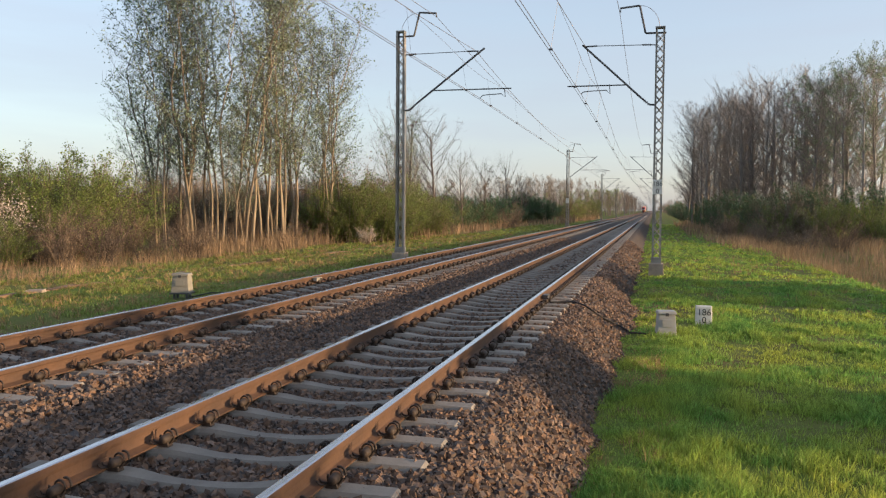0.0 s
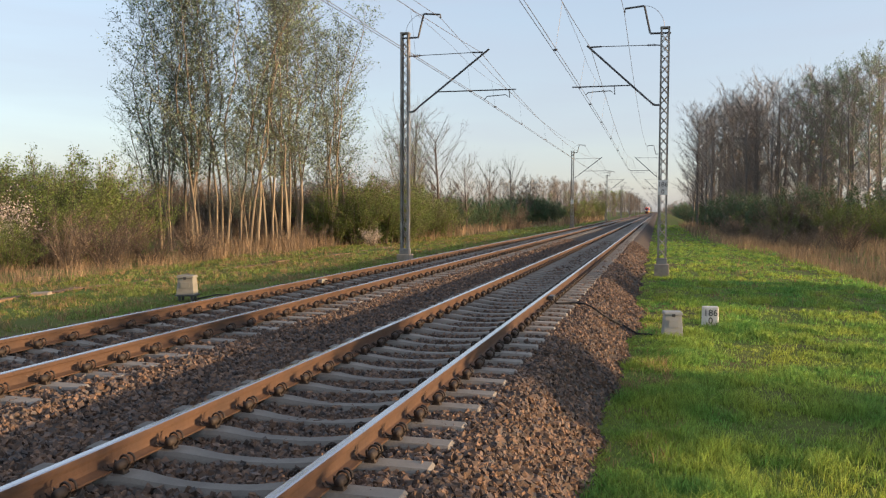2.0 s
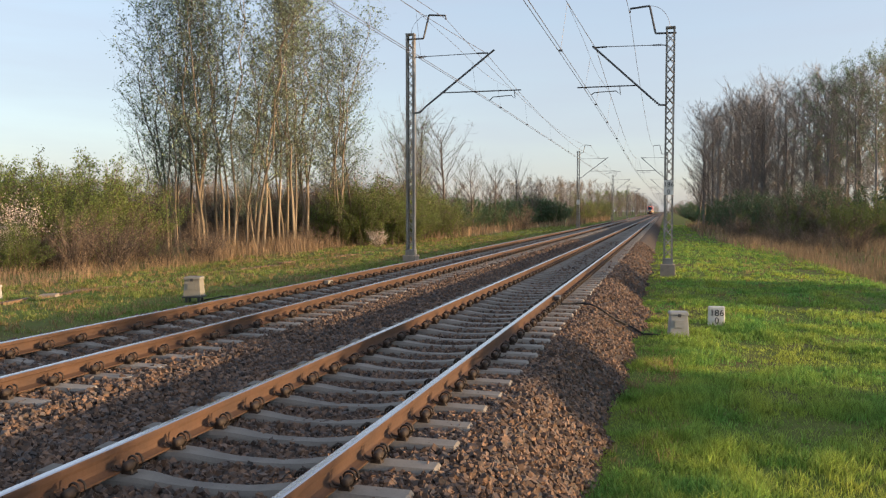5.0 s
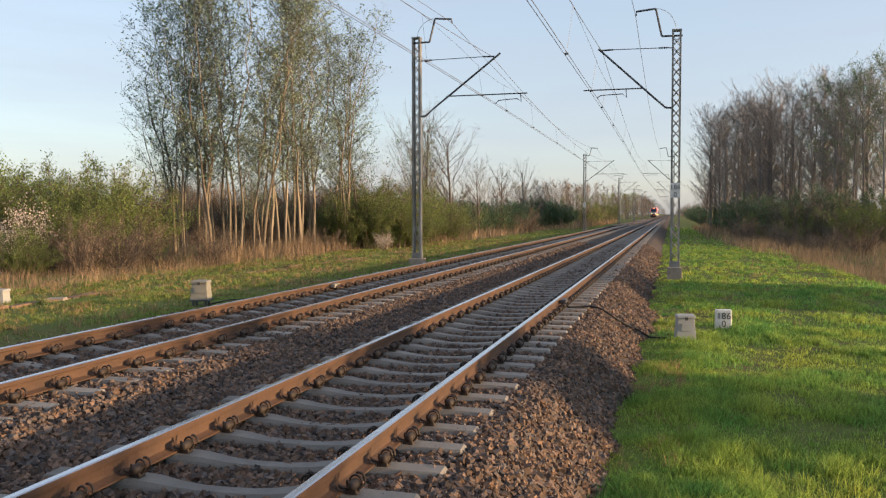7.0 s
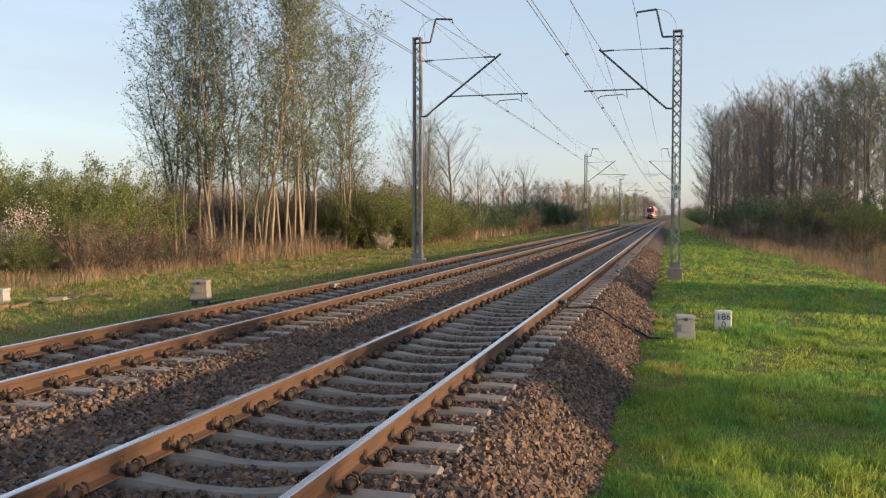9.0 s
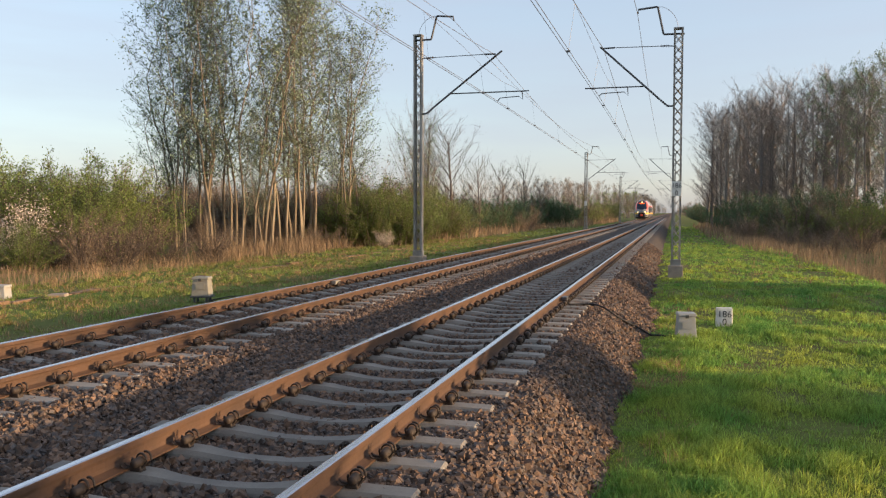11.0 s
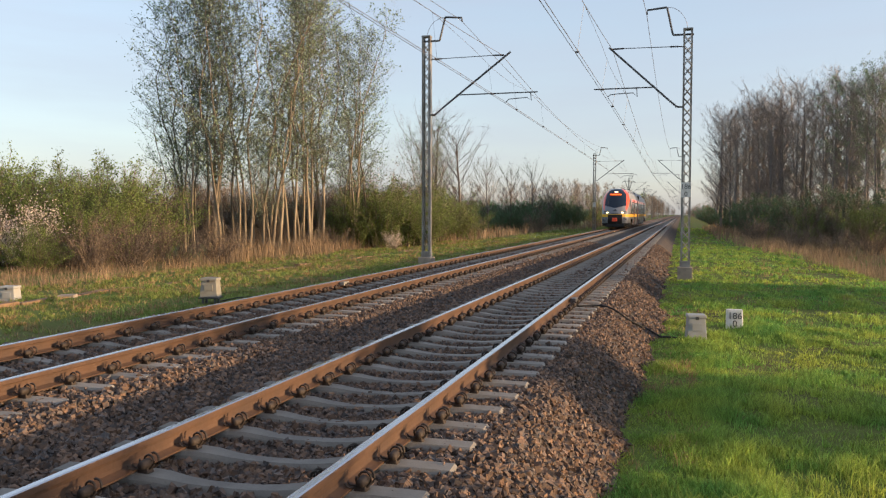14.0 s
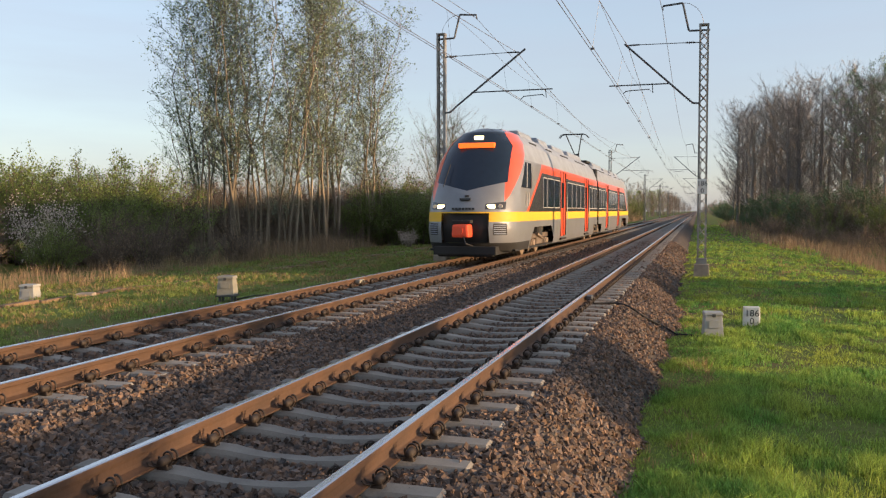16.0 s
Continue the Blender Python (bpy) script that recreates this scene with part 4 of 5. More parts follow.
def grow_tree(seed, height, r, first, limbs, limb_len, rise, twigs, leaves, leaf_size, lean=0.03, wobble=0.25, twig_len=0.9, top_shape=1.0, spread=0.12):
    """A trunk with limbs from first * height upward, twigs on the limbs, leaves on the twigs."""
    rng = np.random.default_rng(seed)
    lines, spots = [], []
    n = 12
    t = np.linspace(0, 1, n)
    bend = np.cumsum(rng.normal(0, wobble * 0.12, (n, 2)), 0)
    dirn = rng.normal(0, lean, 2)
    trunk = np.stack([bend[:, 0] * t + dirn[0] * height * t, bend[:, 1] * t + dirn[1] * height * t, t * height], 1)
    lines.append((trunk, r, r * 0.12, 7))
    for i in range(limbs):
        f = first + (1 - first) * (i + rng.uniform(0, 1)) / limbs
        f = min(f, 0.985)
        p = np.array([np.interp(f, t, trunk[:, k]) for k in range(3)])
        az = rng.uniform(0, 2 * np.pi)
        ln = limb_len * (0.45 + 0.75 * math.sin(math.pi * min(1, (f - first) / (1 - first) * 0.75 + 0.25)) ** top_shape) * rng.uniform(0.6, 1.2)
        k = 6
        s = np.linspace(0, 1, k)
        up = rise + rng.uniform(-0.2, 0.2)
        out = np.stack([np.cos(az) * np.cos(up) * s, np.sin(az) * np.cos(up) * s, np.sin(up) * s + 0.28 * s * s], 1) * ln
        out += np.cumsum(rng.normal(0, 0.035 * ln, (k, 3)), 0) * s[:, None]
        limb = p + out
        lines.append((limb, max(0.014, r * 0.36 * (1 - f * 0.6)), 0.006, 3))
        for j in range(twigs):
            g = rng.uniform(0.2, 1.0)
            q = np.array([np.interp(g, s, limb[:, c]) for c in range(3)])
            v = out[-1] / (np.linalg.norm(out[-1]) + 1e-6) + rng.normal(0, 0.65, 3) + (0, 0, 0.35)
            v = v / np.linalg.norm(v) * twig_len * rng.uniform(0.4, 1.2)
            lines.append((np.stack([q, q + v]), 0.011, 0.003, 1))
            for _ in range(1):
                gg = rng.uniform(0.3, 1)
                a = q + v * gg
                lines.append((np.stack([a, a + (v * 0.4 + rng.normal(0, 0.25 * twig_len, 3))]), 0.008, 0.0025, 1))
            m = rng.poisson(leaves)
            if m:
                spots.append(q + v * rng.uniform(0.15, 1.1, (m, 1)) + rng.normal(0, spread * twig_len, (m, 3)))
    return lines, (np.concatenate(spots) if spots else np.zeros((0, 3)))


def grow_bush(seed, height, width, stems, twigs, leaves, leaf_size, low=0.15, dome=False):
    rng = np.random.default_rng(seed)
    lines, spots = [], []
    for i in range(stems):
        az = rng.uniform(0, 2 * np.pi)
        reach = width * rng.uniform(0.05, 1.0) ** 0.6
        h = height * rng.uniform(0.55, 1.0) * (1 - 0.42 * (reach / width) ** 2)
        if dome:
            h = height * rng.uniform(0.80, 0.95) * math.sqrt(1 - 0.82 * (reach / width) ** 2)
        s = np.linspace(0, 1, 6)
        b = rng.uniform(0, 0.35, 1) * width
        base = np.array([np.cos(az) * b[0], np.sin(az) * b[0], 0])
        p = base + np.stack([np.cos(az) * reach * s ** 1.3, np.sin(az) * reach * s ** 1.3, h * s ** 0.85], 1) + np.cumsum(rng.normal(0, 0.03 * height, (6, 3)), 0) * s[:, None]
        lines.append((p, 0.03, 0.006, 3))
        for j in range(twigs):
            g = rng.uniform(low, 1.0)
            q = np.array([np.interp(g, s, p[:, c]) for c in range(3)])
            v = rng.normal(0, 0.6, 3) + (np.cos(az) * 0.4, np.sin(az) * 0.4, 0.75)
            v = v / np.linalg.norm(v) * rng.uniform(0.35, 0.95) * height * (0.14 if dome else 0.22)
            lines.append((np.stack([q, q + v]), 0.011, 0.003, 1))
            for _ in range(1):
                a = q + v * rng.uniform(0.3, 1)
                lines.append((np.stack([a, a + v * 0.35 + rng.normal(0, 0.15, 3)]), 0.008, 0.0025, 1))
            m = rng.poisson(leaves)
            if m:
                spots.append(q + v * rng.uniform(0.1, 1.1, (m, 1)) + rng.normal(0, 0.10, (m, 3)))
    return lines, (np.concatenate(spots) if spots else np.zeros((0, 3)))


def plant(name, grown, leaf_size, bark, leaf, label, category, group, seed, stem_name="trunk", crown_name="crown", twig=None):
    """A plant of two parts, wood and leaves, to be copied."""
    lines, spots = grown
    ob = tagged(empty(name), label, category, group)
    v, f, i = tubes_np(lines)
    part(stem_name, mesh_np(stem_name, v, f, [M[bark], M[twig or bark]], True, i), None, ob)
    if len(spots):
        v, f = leaves_np(np.random.default_rng(seed), spots, leaf_size)
        part(crown_name, mesh_np(crown_name, v, f, [M[leaf]]), None, ob)
    return ob


def put_all(kinds, places, seed, lo=0.85, hi=1.15, sink=0.05):
    """Copies of the kinds at (x, y, size); the first uses of the kinds are themselves."""
    rng = random.Random(seed)
    for i, (x, y, s) in enumerate(places):
        k = kinds[i % len(kinds)]
        m = pose(x, y, ground_z(x, y) - sink, rng.uniform(-2, 2), rng.uniform(-2, 2), rng.uniform(0, 360)) @ Matrix.Diagonal((s * rng.uniform(lo, hi), s * rng.uniform(lo, hi), s * rng.uniform(0.94, 1.06), 1))
        if i < len(kinds):
            k.matrix_basis = m
        else:
            ob = copy_thing(k, Matrix.Identity(4))
            ob.matrix_basis = m


def scatter(rng, n, x0, x1, y0, y1, s0, s1):
    return [(rng.uniform(x0, x1), rng.uniform(y0, y1), rng.uniform(s0, s1)) for _ in range(n)]


def build_plants():
    rng = random.Random(11)
    # tall aspen grove beyond the far track
    aspens = [plant("aspen_tree", grow_tree(100 + i, 15.0, 0.080, 0.24, 40, 2.1, 0.5, 7, 4.2, 0.085, 0.016, 3.2, 0.85, 1.0, 0.2), 0.112, "bark_pale", "leaf_spring",
                    "tall slender aspen with pale bare trunk and sparse young leaves", "tree", "aspens in the grove", 7 + i, twig="twig_grey") for i in range(5)]
    grove = []
    for cx, cy, n, s0, s1, sx, sy in ((-24.6, 37, 3, 0.9, 0.98, 0.5, 1.2), (-24.0, 37, 3, 0.92, 1.0, 0.7, 1.5), (-23.2, 37.5, 4, 0.98, 1.08, 0.9, 2.0), (-21.5, 37, 9, 1.0, 1.12, 1.3, 2.5), (-19.2, 38.5, 6, 0.98, 1.1, 0.9, 2.0), (-18.2, 40.5, 7, 0.92, 1.02, 0.7, 1.8), (-16.8, 43, 7, 0.84, 0.96, 0.45, 1.2)):
        grove += [(rng.gauss(cx, sx * 0.55), rng.gauss(cy, sy * 0.6), rng.uniform(s0, s1)) for _ in range(n)]
    grove += [(-22.0, 72, 0.72), (-21.2, 76, 0.66), (-23.0, 75, 0.7), (-20.7, 79, 0.62)]
    grove += [(rng.uniform(-25.5, -16.5), rng.uniform(36, 44), rng.uniform(0.4, 0.68)) for _ in range(13)]
    put_all(aspens, grove, 3, 0.8, 1.1)
    # bare spreading trees
    bares = [plant("bare_tree", grow_tree(200 + i, 11.5, 0.21, 0.12, 36, 5.0, 0.85, 20, 0.3, 0.06, 0.02, 0.4, 1.1, 0.8), 0.06, "bark_dark", "leaf_bud",
                   "bare dark broadleaf tree with fine upright twigs", "tree", "bare trees", 40 + i, twig="twig_dark") for i in range(3)]
    put_all(bares, [(-22.5, 80, 1.0), (-20.4, 83, 0.9), (-18.0, 86, 0.58), (-25.5, 84, 0.98), (-16.8, 92, 0.6), (-24.8, 88, 0.8), (-15.3, 100, 0.66), (-14.4, 106, 0.5), (-27, 95, 0.8)], 4)
    # forest edge beyond the ditch
    tall = [plant("alder_tree", grow_tree(300 + i, 16.5, 0.20, 0.16, 52, 3.6, 0.62, 20, 2.4, 0.07, 0.015, 0.5, 0.75, 0.4), 0.075, "bark_grey", "catkin",
                  "tall leafless alder with dark straight trunk and dense twigs", "tree", "trees of the forest edge", 60 + i) for i in range(4)]
    places = []
    for i in range(34):
        f = 0.52 * i / 33
        x = 10.2 + 34 * f ** 1.2
        y = 126 - 52 * f ** 0.8
        depth = rng.uniform(0, 9)
        places.append((x + depth * 0.6 + rng.uniform(-0.8, 0.8), y + depth + rng.uniform(-2, 2), rng.uniform(0.98, 1.16)))
    for i in range(8):
        f = rng.uniform(0, 0.4)
        places.append((9.6 + 34 * f ** 1.2 + rng.uniform(0, 4), 127 - 52 * f ** 0.8 + rng.uniform(0, 8), rng.uniform(0.95, 1.1)))
    places += [(10.6, 122, 1.0), (11.2, 126, 1.02), (11.9, 119, 1.03), (12.5, 124, 1.05), (13.3, 118, 1.05), (14.4, 115, 1.05), (8.4, 124, 0.98), (8.0, 131, 1.0), (9.2, 127, 1.0), (8.9, 134, 1.05), (9.6, 121, 1.0), (9.0, 140, 1.0), (10.0, 118, 0.95)]
    put_all(tall, places, 5)
    fresh = [plant("leafy_tree", grow_tree(340 + i, 16.5, 0.17, 0.3, 36, 3.0, 0.6, 12, 13, 0.1, 0.02, 0.35, 0.9, 0.5), 0.12, "bark_grey", "leaf_spring",
                   "tall tree with fresh yellowish-green crown", "tree", "leafy trees of the forest edge", 80 + i) for i in range(2)]
    put_all(fresh, [(27, 97, 1.12), (24, 99, 1.06), (22, 104, 1.06), (25, 108, 1.1), (27.8, 103, 1.24)], 6)
    # shrubs
    green = [plant("green_shrub", grow_bush(400 + i, 4.1, 2.4, 50, 18, 17, 0.08, 0.06, True), 0.068, "twig_brown", "leaf_green",
                   "leafy green willow shrub with many stems", "shrub", "green shrubs", 90 + i, "branchwork", "foliage") for i in range(3)]
    put_all(green, [(-24.5, 24.0, 1.12), (-27.5, 26.5, 1.28), (-22.6, 26.0, 1.1), (-30.5, 29.0, 1.35), (-25.5, 31.0, 1.3), (-20.4, 24.0, 0.75), (-23.5, 29.0, 1.2), (-28.6, 23.0, 1.15), (-33.5, 31.0, 1.45), (-21.6, 24.5, 0.95), (-19.8, 20.0, 0.5), (-22.5, 30.5, 1.0), (-26.8, 24.6, 1.2), (-29, 35, 1.1), (-33, 37, 1.1)]
                    + [(-17.6, 43.4, 0.85), (-16.4, 43.2, 0.95), (-15.1, 43.6, 1.0), (-14.0, 44.4, 0.9), (-13.0, 45.6, 0.75), (-14.5, 48.5, 1.05), (-15.9, 47.0, 1.2), (-17.2, 47.5, 1.15), (-15.3, 51, 1.1), (-18.7, 54, 1.1), (-15.6, 56, 1.0), (-14.4, 59, 0.9), (-19, 60, 0.9), (-16.6, 62, 0.85), (-11.5, 140, 0.95), (-11.0, 150, 1.0), (-12.5, 160, 1.2), (-11, 172, 1.2), (-10.5, 186, 1.2),
                    (14.5, 80, 0.9), (18.0, 73, 1.0), (20.5, 69, 1.05), (12, 92, 0.85), (23.0, 65, 1.0), (20.0, 62, 0.75), (25.5, 60, 0.95), (27, 66, 1.1)], 7)
    dark = [plant("dark_shrub", grow_bush(430 + i, 4.0, 2.4, 42, 16, 15, 0.08, 0.06, True), 0.085, "twig_brown", "leaf_dark",
                  "dense dark green shrub", "shrub", "dark shrubs", 95 + i, "branchwork", "foliage") for i in range(2)]
    put_all(dark, [(11.0, 100, 1.25), (12.8, 95, 1.35), (14.5, 90, 1.35), (16.5, 86, 1.35), (10.5, 112, 1.2), (19, 82, 1.35), (13, 105, 1.35), (21.5, 78, 1.3), (17.5, 92, 1.4), (9.8, 126, 1.1), (10.5, 145, 1.2), (9.5, 170, 1.2), (10, 200, 1.3), (10.5, 240, 1.3), (11, 290, 1.5), (11.5, 350, 1.6), (24.5, 76, 1.0), (15.5, 98, 1.3)]
                   + [(-18.5, 88, 0.95), (-17.0, 92, 1.0), (-15.8, 96, 1.0), (-19.8, 84, 0.9), (-14.8, 101, 0.95), (-21.0, 80, 0.9), (-33.0, 130, 1.35), (-30.5, 128, 1.3), (-28.0, 129, 1.3), (-26.0, 128, 1.25), (-23.5, 131, 1.1), (-22.0, 129, 1.2), (-20.5, 131, 1.2), (-19.0, 129, 1.25), (-17.6, 131, 1.2), (-16.2, 129, 1.15), (-14.8, 130, 1.1), (-13.5, 128, 1.0), (-21.3, 134, 1.3), (-18.2, 134, 1.3), (-15.5, 133, 1.2)], 8)
    brown = [plant("bare_shrub", grow_bush(460 + i, 3.8, 2.1, 28, 24, 1.5, 0.06, 0.05), 0.07, "twig_brown", "leaf_bud",
                   "brown leafless thicket shrub with fine twigs", "shrub", "bare shrubs", 99 + i, "branchwork", "foliage") for i in range(3)]
    thicket = [(-20.8, 17.0, 0.55), (-22.3, 18.5, 0.7), (-24, 19.5, 0.8), (-20.2, 23.0, 0.65), (-26, 21.5, 0.9), (-20.6, 28, 0.7), (-18.2, 21, 0.6), (-17.2, 22, 0.62), (-16.6, 24, 0.52), (-18.6, 23.5, 0.68), (-16.2, 26.5, 0.5), (-19.5, 22.2, 0.7), (-17.0, 28, 0.62)]
    thicket += scatter(rng, 12, -26, -17, 38, 44, 0.4, 0.65)
    thicket += scatter(rng, 34, -38, -15.5, 45, 58, 1.1, 1.6)
    thicket += scatter(rng, 22, -52, -20, 58, 90, 1.4, 2.0)
    thicket += scatter(rng, 14, -24, -12.5, 62, 100, 0.65, 0.9)
    thicket += [(-12.5 + rng.uniform(-2, 2), y, rng.uniform(0.9, 1.3)) for y in range(140, 200, 8)]
    thicket += scatter(rng, 14, 13, 34, 78, 100, 1.1, 1.6)
    thicket += [(10.5 + rng.uniform(0, 3), y, rng.uniform(0.9, 1.3)) for y in range(100, 240, 8)]
    thicket += [(9.5 + (70 - y) * 0.22 + rng.uniform(0, 5), y + rng.uniform(-2, 2), rng.uniform(0.5, 0.8)) for y in range(34, 84, 4)]
    put_all(brown, thicket, 9)
    white = [plant("blossoming_shrub", grow_bush(480, 3.0, 1.6, 26, 14, 12, 0.06), 0.06, "twig_brown", "blossom",
                   "white flowering blackthorn shrub among the thicket", "shrub", "blossoming shrubs", 111, "branchwork", "blossom")]
    put_all(white, [(-22.1, 21.5, 1.12), (16.8, 81, 1.2), (-13.2, 40.5, 0.45)], 10)
    # distant woods along the line
    def far_kind(i, leaf, leaves, label, group):
        return plant("distant_tree", grow_tree(520 + i, 12.0, 0.15, 0.15, 20, 2.6, 0.75, 11, leaves, 0.1, 0.02, 0.35, 1.1, 0.8), 0.22, "bark_dark", leaf, label, "tree", group, 130 + i)
    far_bare = [far_kind(i, "leaf_bud", 0.9, "distant leafless tree in the wood along the line", "distant bare trees") for i in range(3)]
    far_leafy = [far_kind(i + 5, "leaf_green", 1.8, "distant tree with fresh green leaves", "distant leafy trees") for i in range(2)]
    woods = [(-13.5 - rng.uniform(0, 26) - 0.02 * y, y + rng.uniform(-5, 5), (0.034 * y + rng.uniform(1.2, 3.0)) / 12) for y in range(122, 330, 3)]
    woods += [(-15 - rng.uniform(0, 45), y + rng.uniform(-8, 8), rng.uniform(0.85, 1.2)) for y in range(330, 900, 11)]
    woods += [(12 + rng.uniform(0, 12), y + rng.uniform(-5, 5), rng.uniform(0.32, 0.5)) for y in range(140, 330, 8)]
    woods += [(13 + rng.uniform(0, 45), y + rng.uniform(-8, 8), rng.uniform(0.55, 0.9)) for y in range(330, 900, 16)]
    woods += [(-11.5 - rng.uniform(0, 4), y + rng.uniform(-3, 3), min(1.0, (0.02 * y + rng.uniform(1.5, 3.0)) / 12)) for y in range(180, 800, 9)]
    woods += [(10.5 + rng.uniform(0, 4), y + rng.uniform(-3, 3), rng.uniform(0.4, 0.65)) for y in range(190, 800, 14)]
    woods += [(s * (11 + rng.uniform(0, 9)), y + rng.uniform(-15, 15), rng.uniform(0.7, 1.1)) for y in range(880, 2300, 45) for s in (-1, 1)]
    woods += [(x + rng.uniform(-1.5, 1.5), 2700 + rng.uniform(-60, 60), rng.uniform(1.0, 1.4)) for x in range(-60, 61, 5)]
    put_all(far_bare, [w for w in woods if w[1] < 330], 12)
    beyond = [w for w in woods if w[1] >= 330]
    for i, kind in enumerate(far_bare):
        places = [pose(x, y, ground_z(x, y) - 0.1, 0, 0, rng.uniform(0, 360)) @ Matrix.Diagonal((k, k, k, 1)) for x, y, k in beyond[i::len(far_bare)]]
        for piece in kind.children:
            tagged(joined("distant_wood", piece.data, places, "leafless brown wood along the far end of the line", None), category="wood")
    put_all(far_leafy, [(-12.0 - rng.uniform(0, 6), y, (0.024 * y + 1.5) / 12) for y in range(150, 420, 10)], 13)
    # unseen dense low shrubs beyond the ditch beside the camera, towards the sun
    dense = [plant("dense_shrub", grow_bush(600, 2.6, 1.2, 22, 16, 14, 0.1, 0.02), 0.17, "twig_brown", "leaf_green",
                   "dense low green shrub beyond the ditch", "shrub", "dense shrubs", 150, "branchwork", "foliage")]
    # added as shade casters: their shadows band the grass, ballast and rails
    put_all(dense, [(12.8, 5.1, 1.36), (13.4, 5.4, 1.42), (13.0, 5.7, 1.36), (13.0, -0.8, 1.36), (13.7, -1.9, 1.42), (13.0, -2.9, 1.36),
                    (16.0, 18.4, 1.2), (16.6, 19.4, 1.25), (16.0, 20.4, 1.2), (16.7, 21.5, 1.25), (16.0, 22.6, 1.2), (16.6, 23.6, 1.25)], 14, 0.66, 0.78, 0.1)


build_plants()


# ---- grass and reeds ----
def blades(name, regions, material, label, seed, category="grass", clump=0.0, tuft=0):
    """Bent pointed blades; regions: x0, x1, y0, y1, blades per square metre, height, width, test. tuft: blades that grow from one root and lean outward."""
    rng = np.random.default_rng(seed)
    P, H, W, A = [], [], [], []
    for x0, x1, y0, y1, dens, h, w, keep in regions:
        n = int((x1 - x0) * (y1 - y0) * dens)
        if tuft:
            roots = rng.uniform(0, 1, (max(1, n // tuft), 2)) * (x1 - x0, y1 - y0) + (x0, y0)
            pick = rng.integers(0, len(roots), n)
            la = rng.uniform(0, 2 * np.pi, n)
            p = roots[pick] + np.c_[np.cos(la), np.sin(la)] * (0.3 * h + 2 * w) * np.sqrt(rng.uniform(0, 1, (n, 1)))
            size = rng.uniform(0.5, 1.3, len(roots))[pick]
        else:
            p = np.stack([rng.uniform(x0, x1, n), rng.uniform(y0, y1, n)], 1)
            la, size = rng.uniform(0, 2 * np.pi, n), np.ones(n)
        c = np.array([noise.noise(Vector((a * clump, b * clump, seed))) + 0.5 * noise.noise(Vector((a * clump * 3.1, b * clump * 3.1, seed))) for a, b in p])
        ok = rng.uniform(0, 1, n) < np.clip(0.62 + 1.0 * c, 0.3, 1)
        hh = h * size * rng.uniform(0.5, 1.15, n) * (0.8 + 0.7 * np.clip(c, -0.5, 0.7))
        if category == "grass":
            hh *= np.clip(0.6 + 0.4 * np.abs(p[:, 0] - 2.3), 0.6, 1.0)
        if keep:
            ok &= np.array([bool(keep(a, b)) for a, b in p])
        P.append(p[ok])
        H.append(hh[ok])
        A.append(la[ok])
        W.append(np.full(int(ok.sum()), w))
    P, H, W, la = np.concatenate(P), np.concatenate(H), np.concatenate(W), np.concatenate(A)
    n = len(P)
    z = np.array([ground_z(a, b) for a, b in P]) - 0.02
    base = np.c_[P, z]
    az = rng.uniform(0, 2 * np.pi, n)
    side = np.c_[np.cos(az), np.sin(az), np.zeros(n)] * (W * rng.uniform(0.6, 1.3, n))[:, None]
    bend = np.c_[np.cos(la), np.sin(la), np.zeros(n)] * (H * rng.uniform(0.1, 0.9 if tuft else 0.55, n))[:, None]
    up = np.c_[np.zeros(n), np.zeros(n), H]
    v = np.stack([base - side, base + side, base + up * 0.6 + bend * 0.3 + side * 0.75, base + up * 0.6 + bend * 0.3 - side * 0.75, base + up + bend], 1)
    i = (np.arange(n) * 5)[:, None]
    f = np.stack([i + np.array([[0, 1, 2]]), i + np.array([[0, 2, 3]]), i + np.array([[3, 2, 4]])], 1).reshape(-1, 3)
    ob = new(name, mesh_np(name, v.reshape(-1, 3), f, [M[material]]))
    return tagged(ob, label, category, kind="stuff")


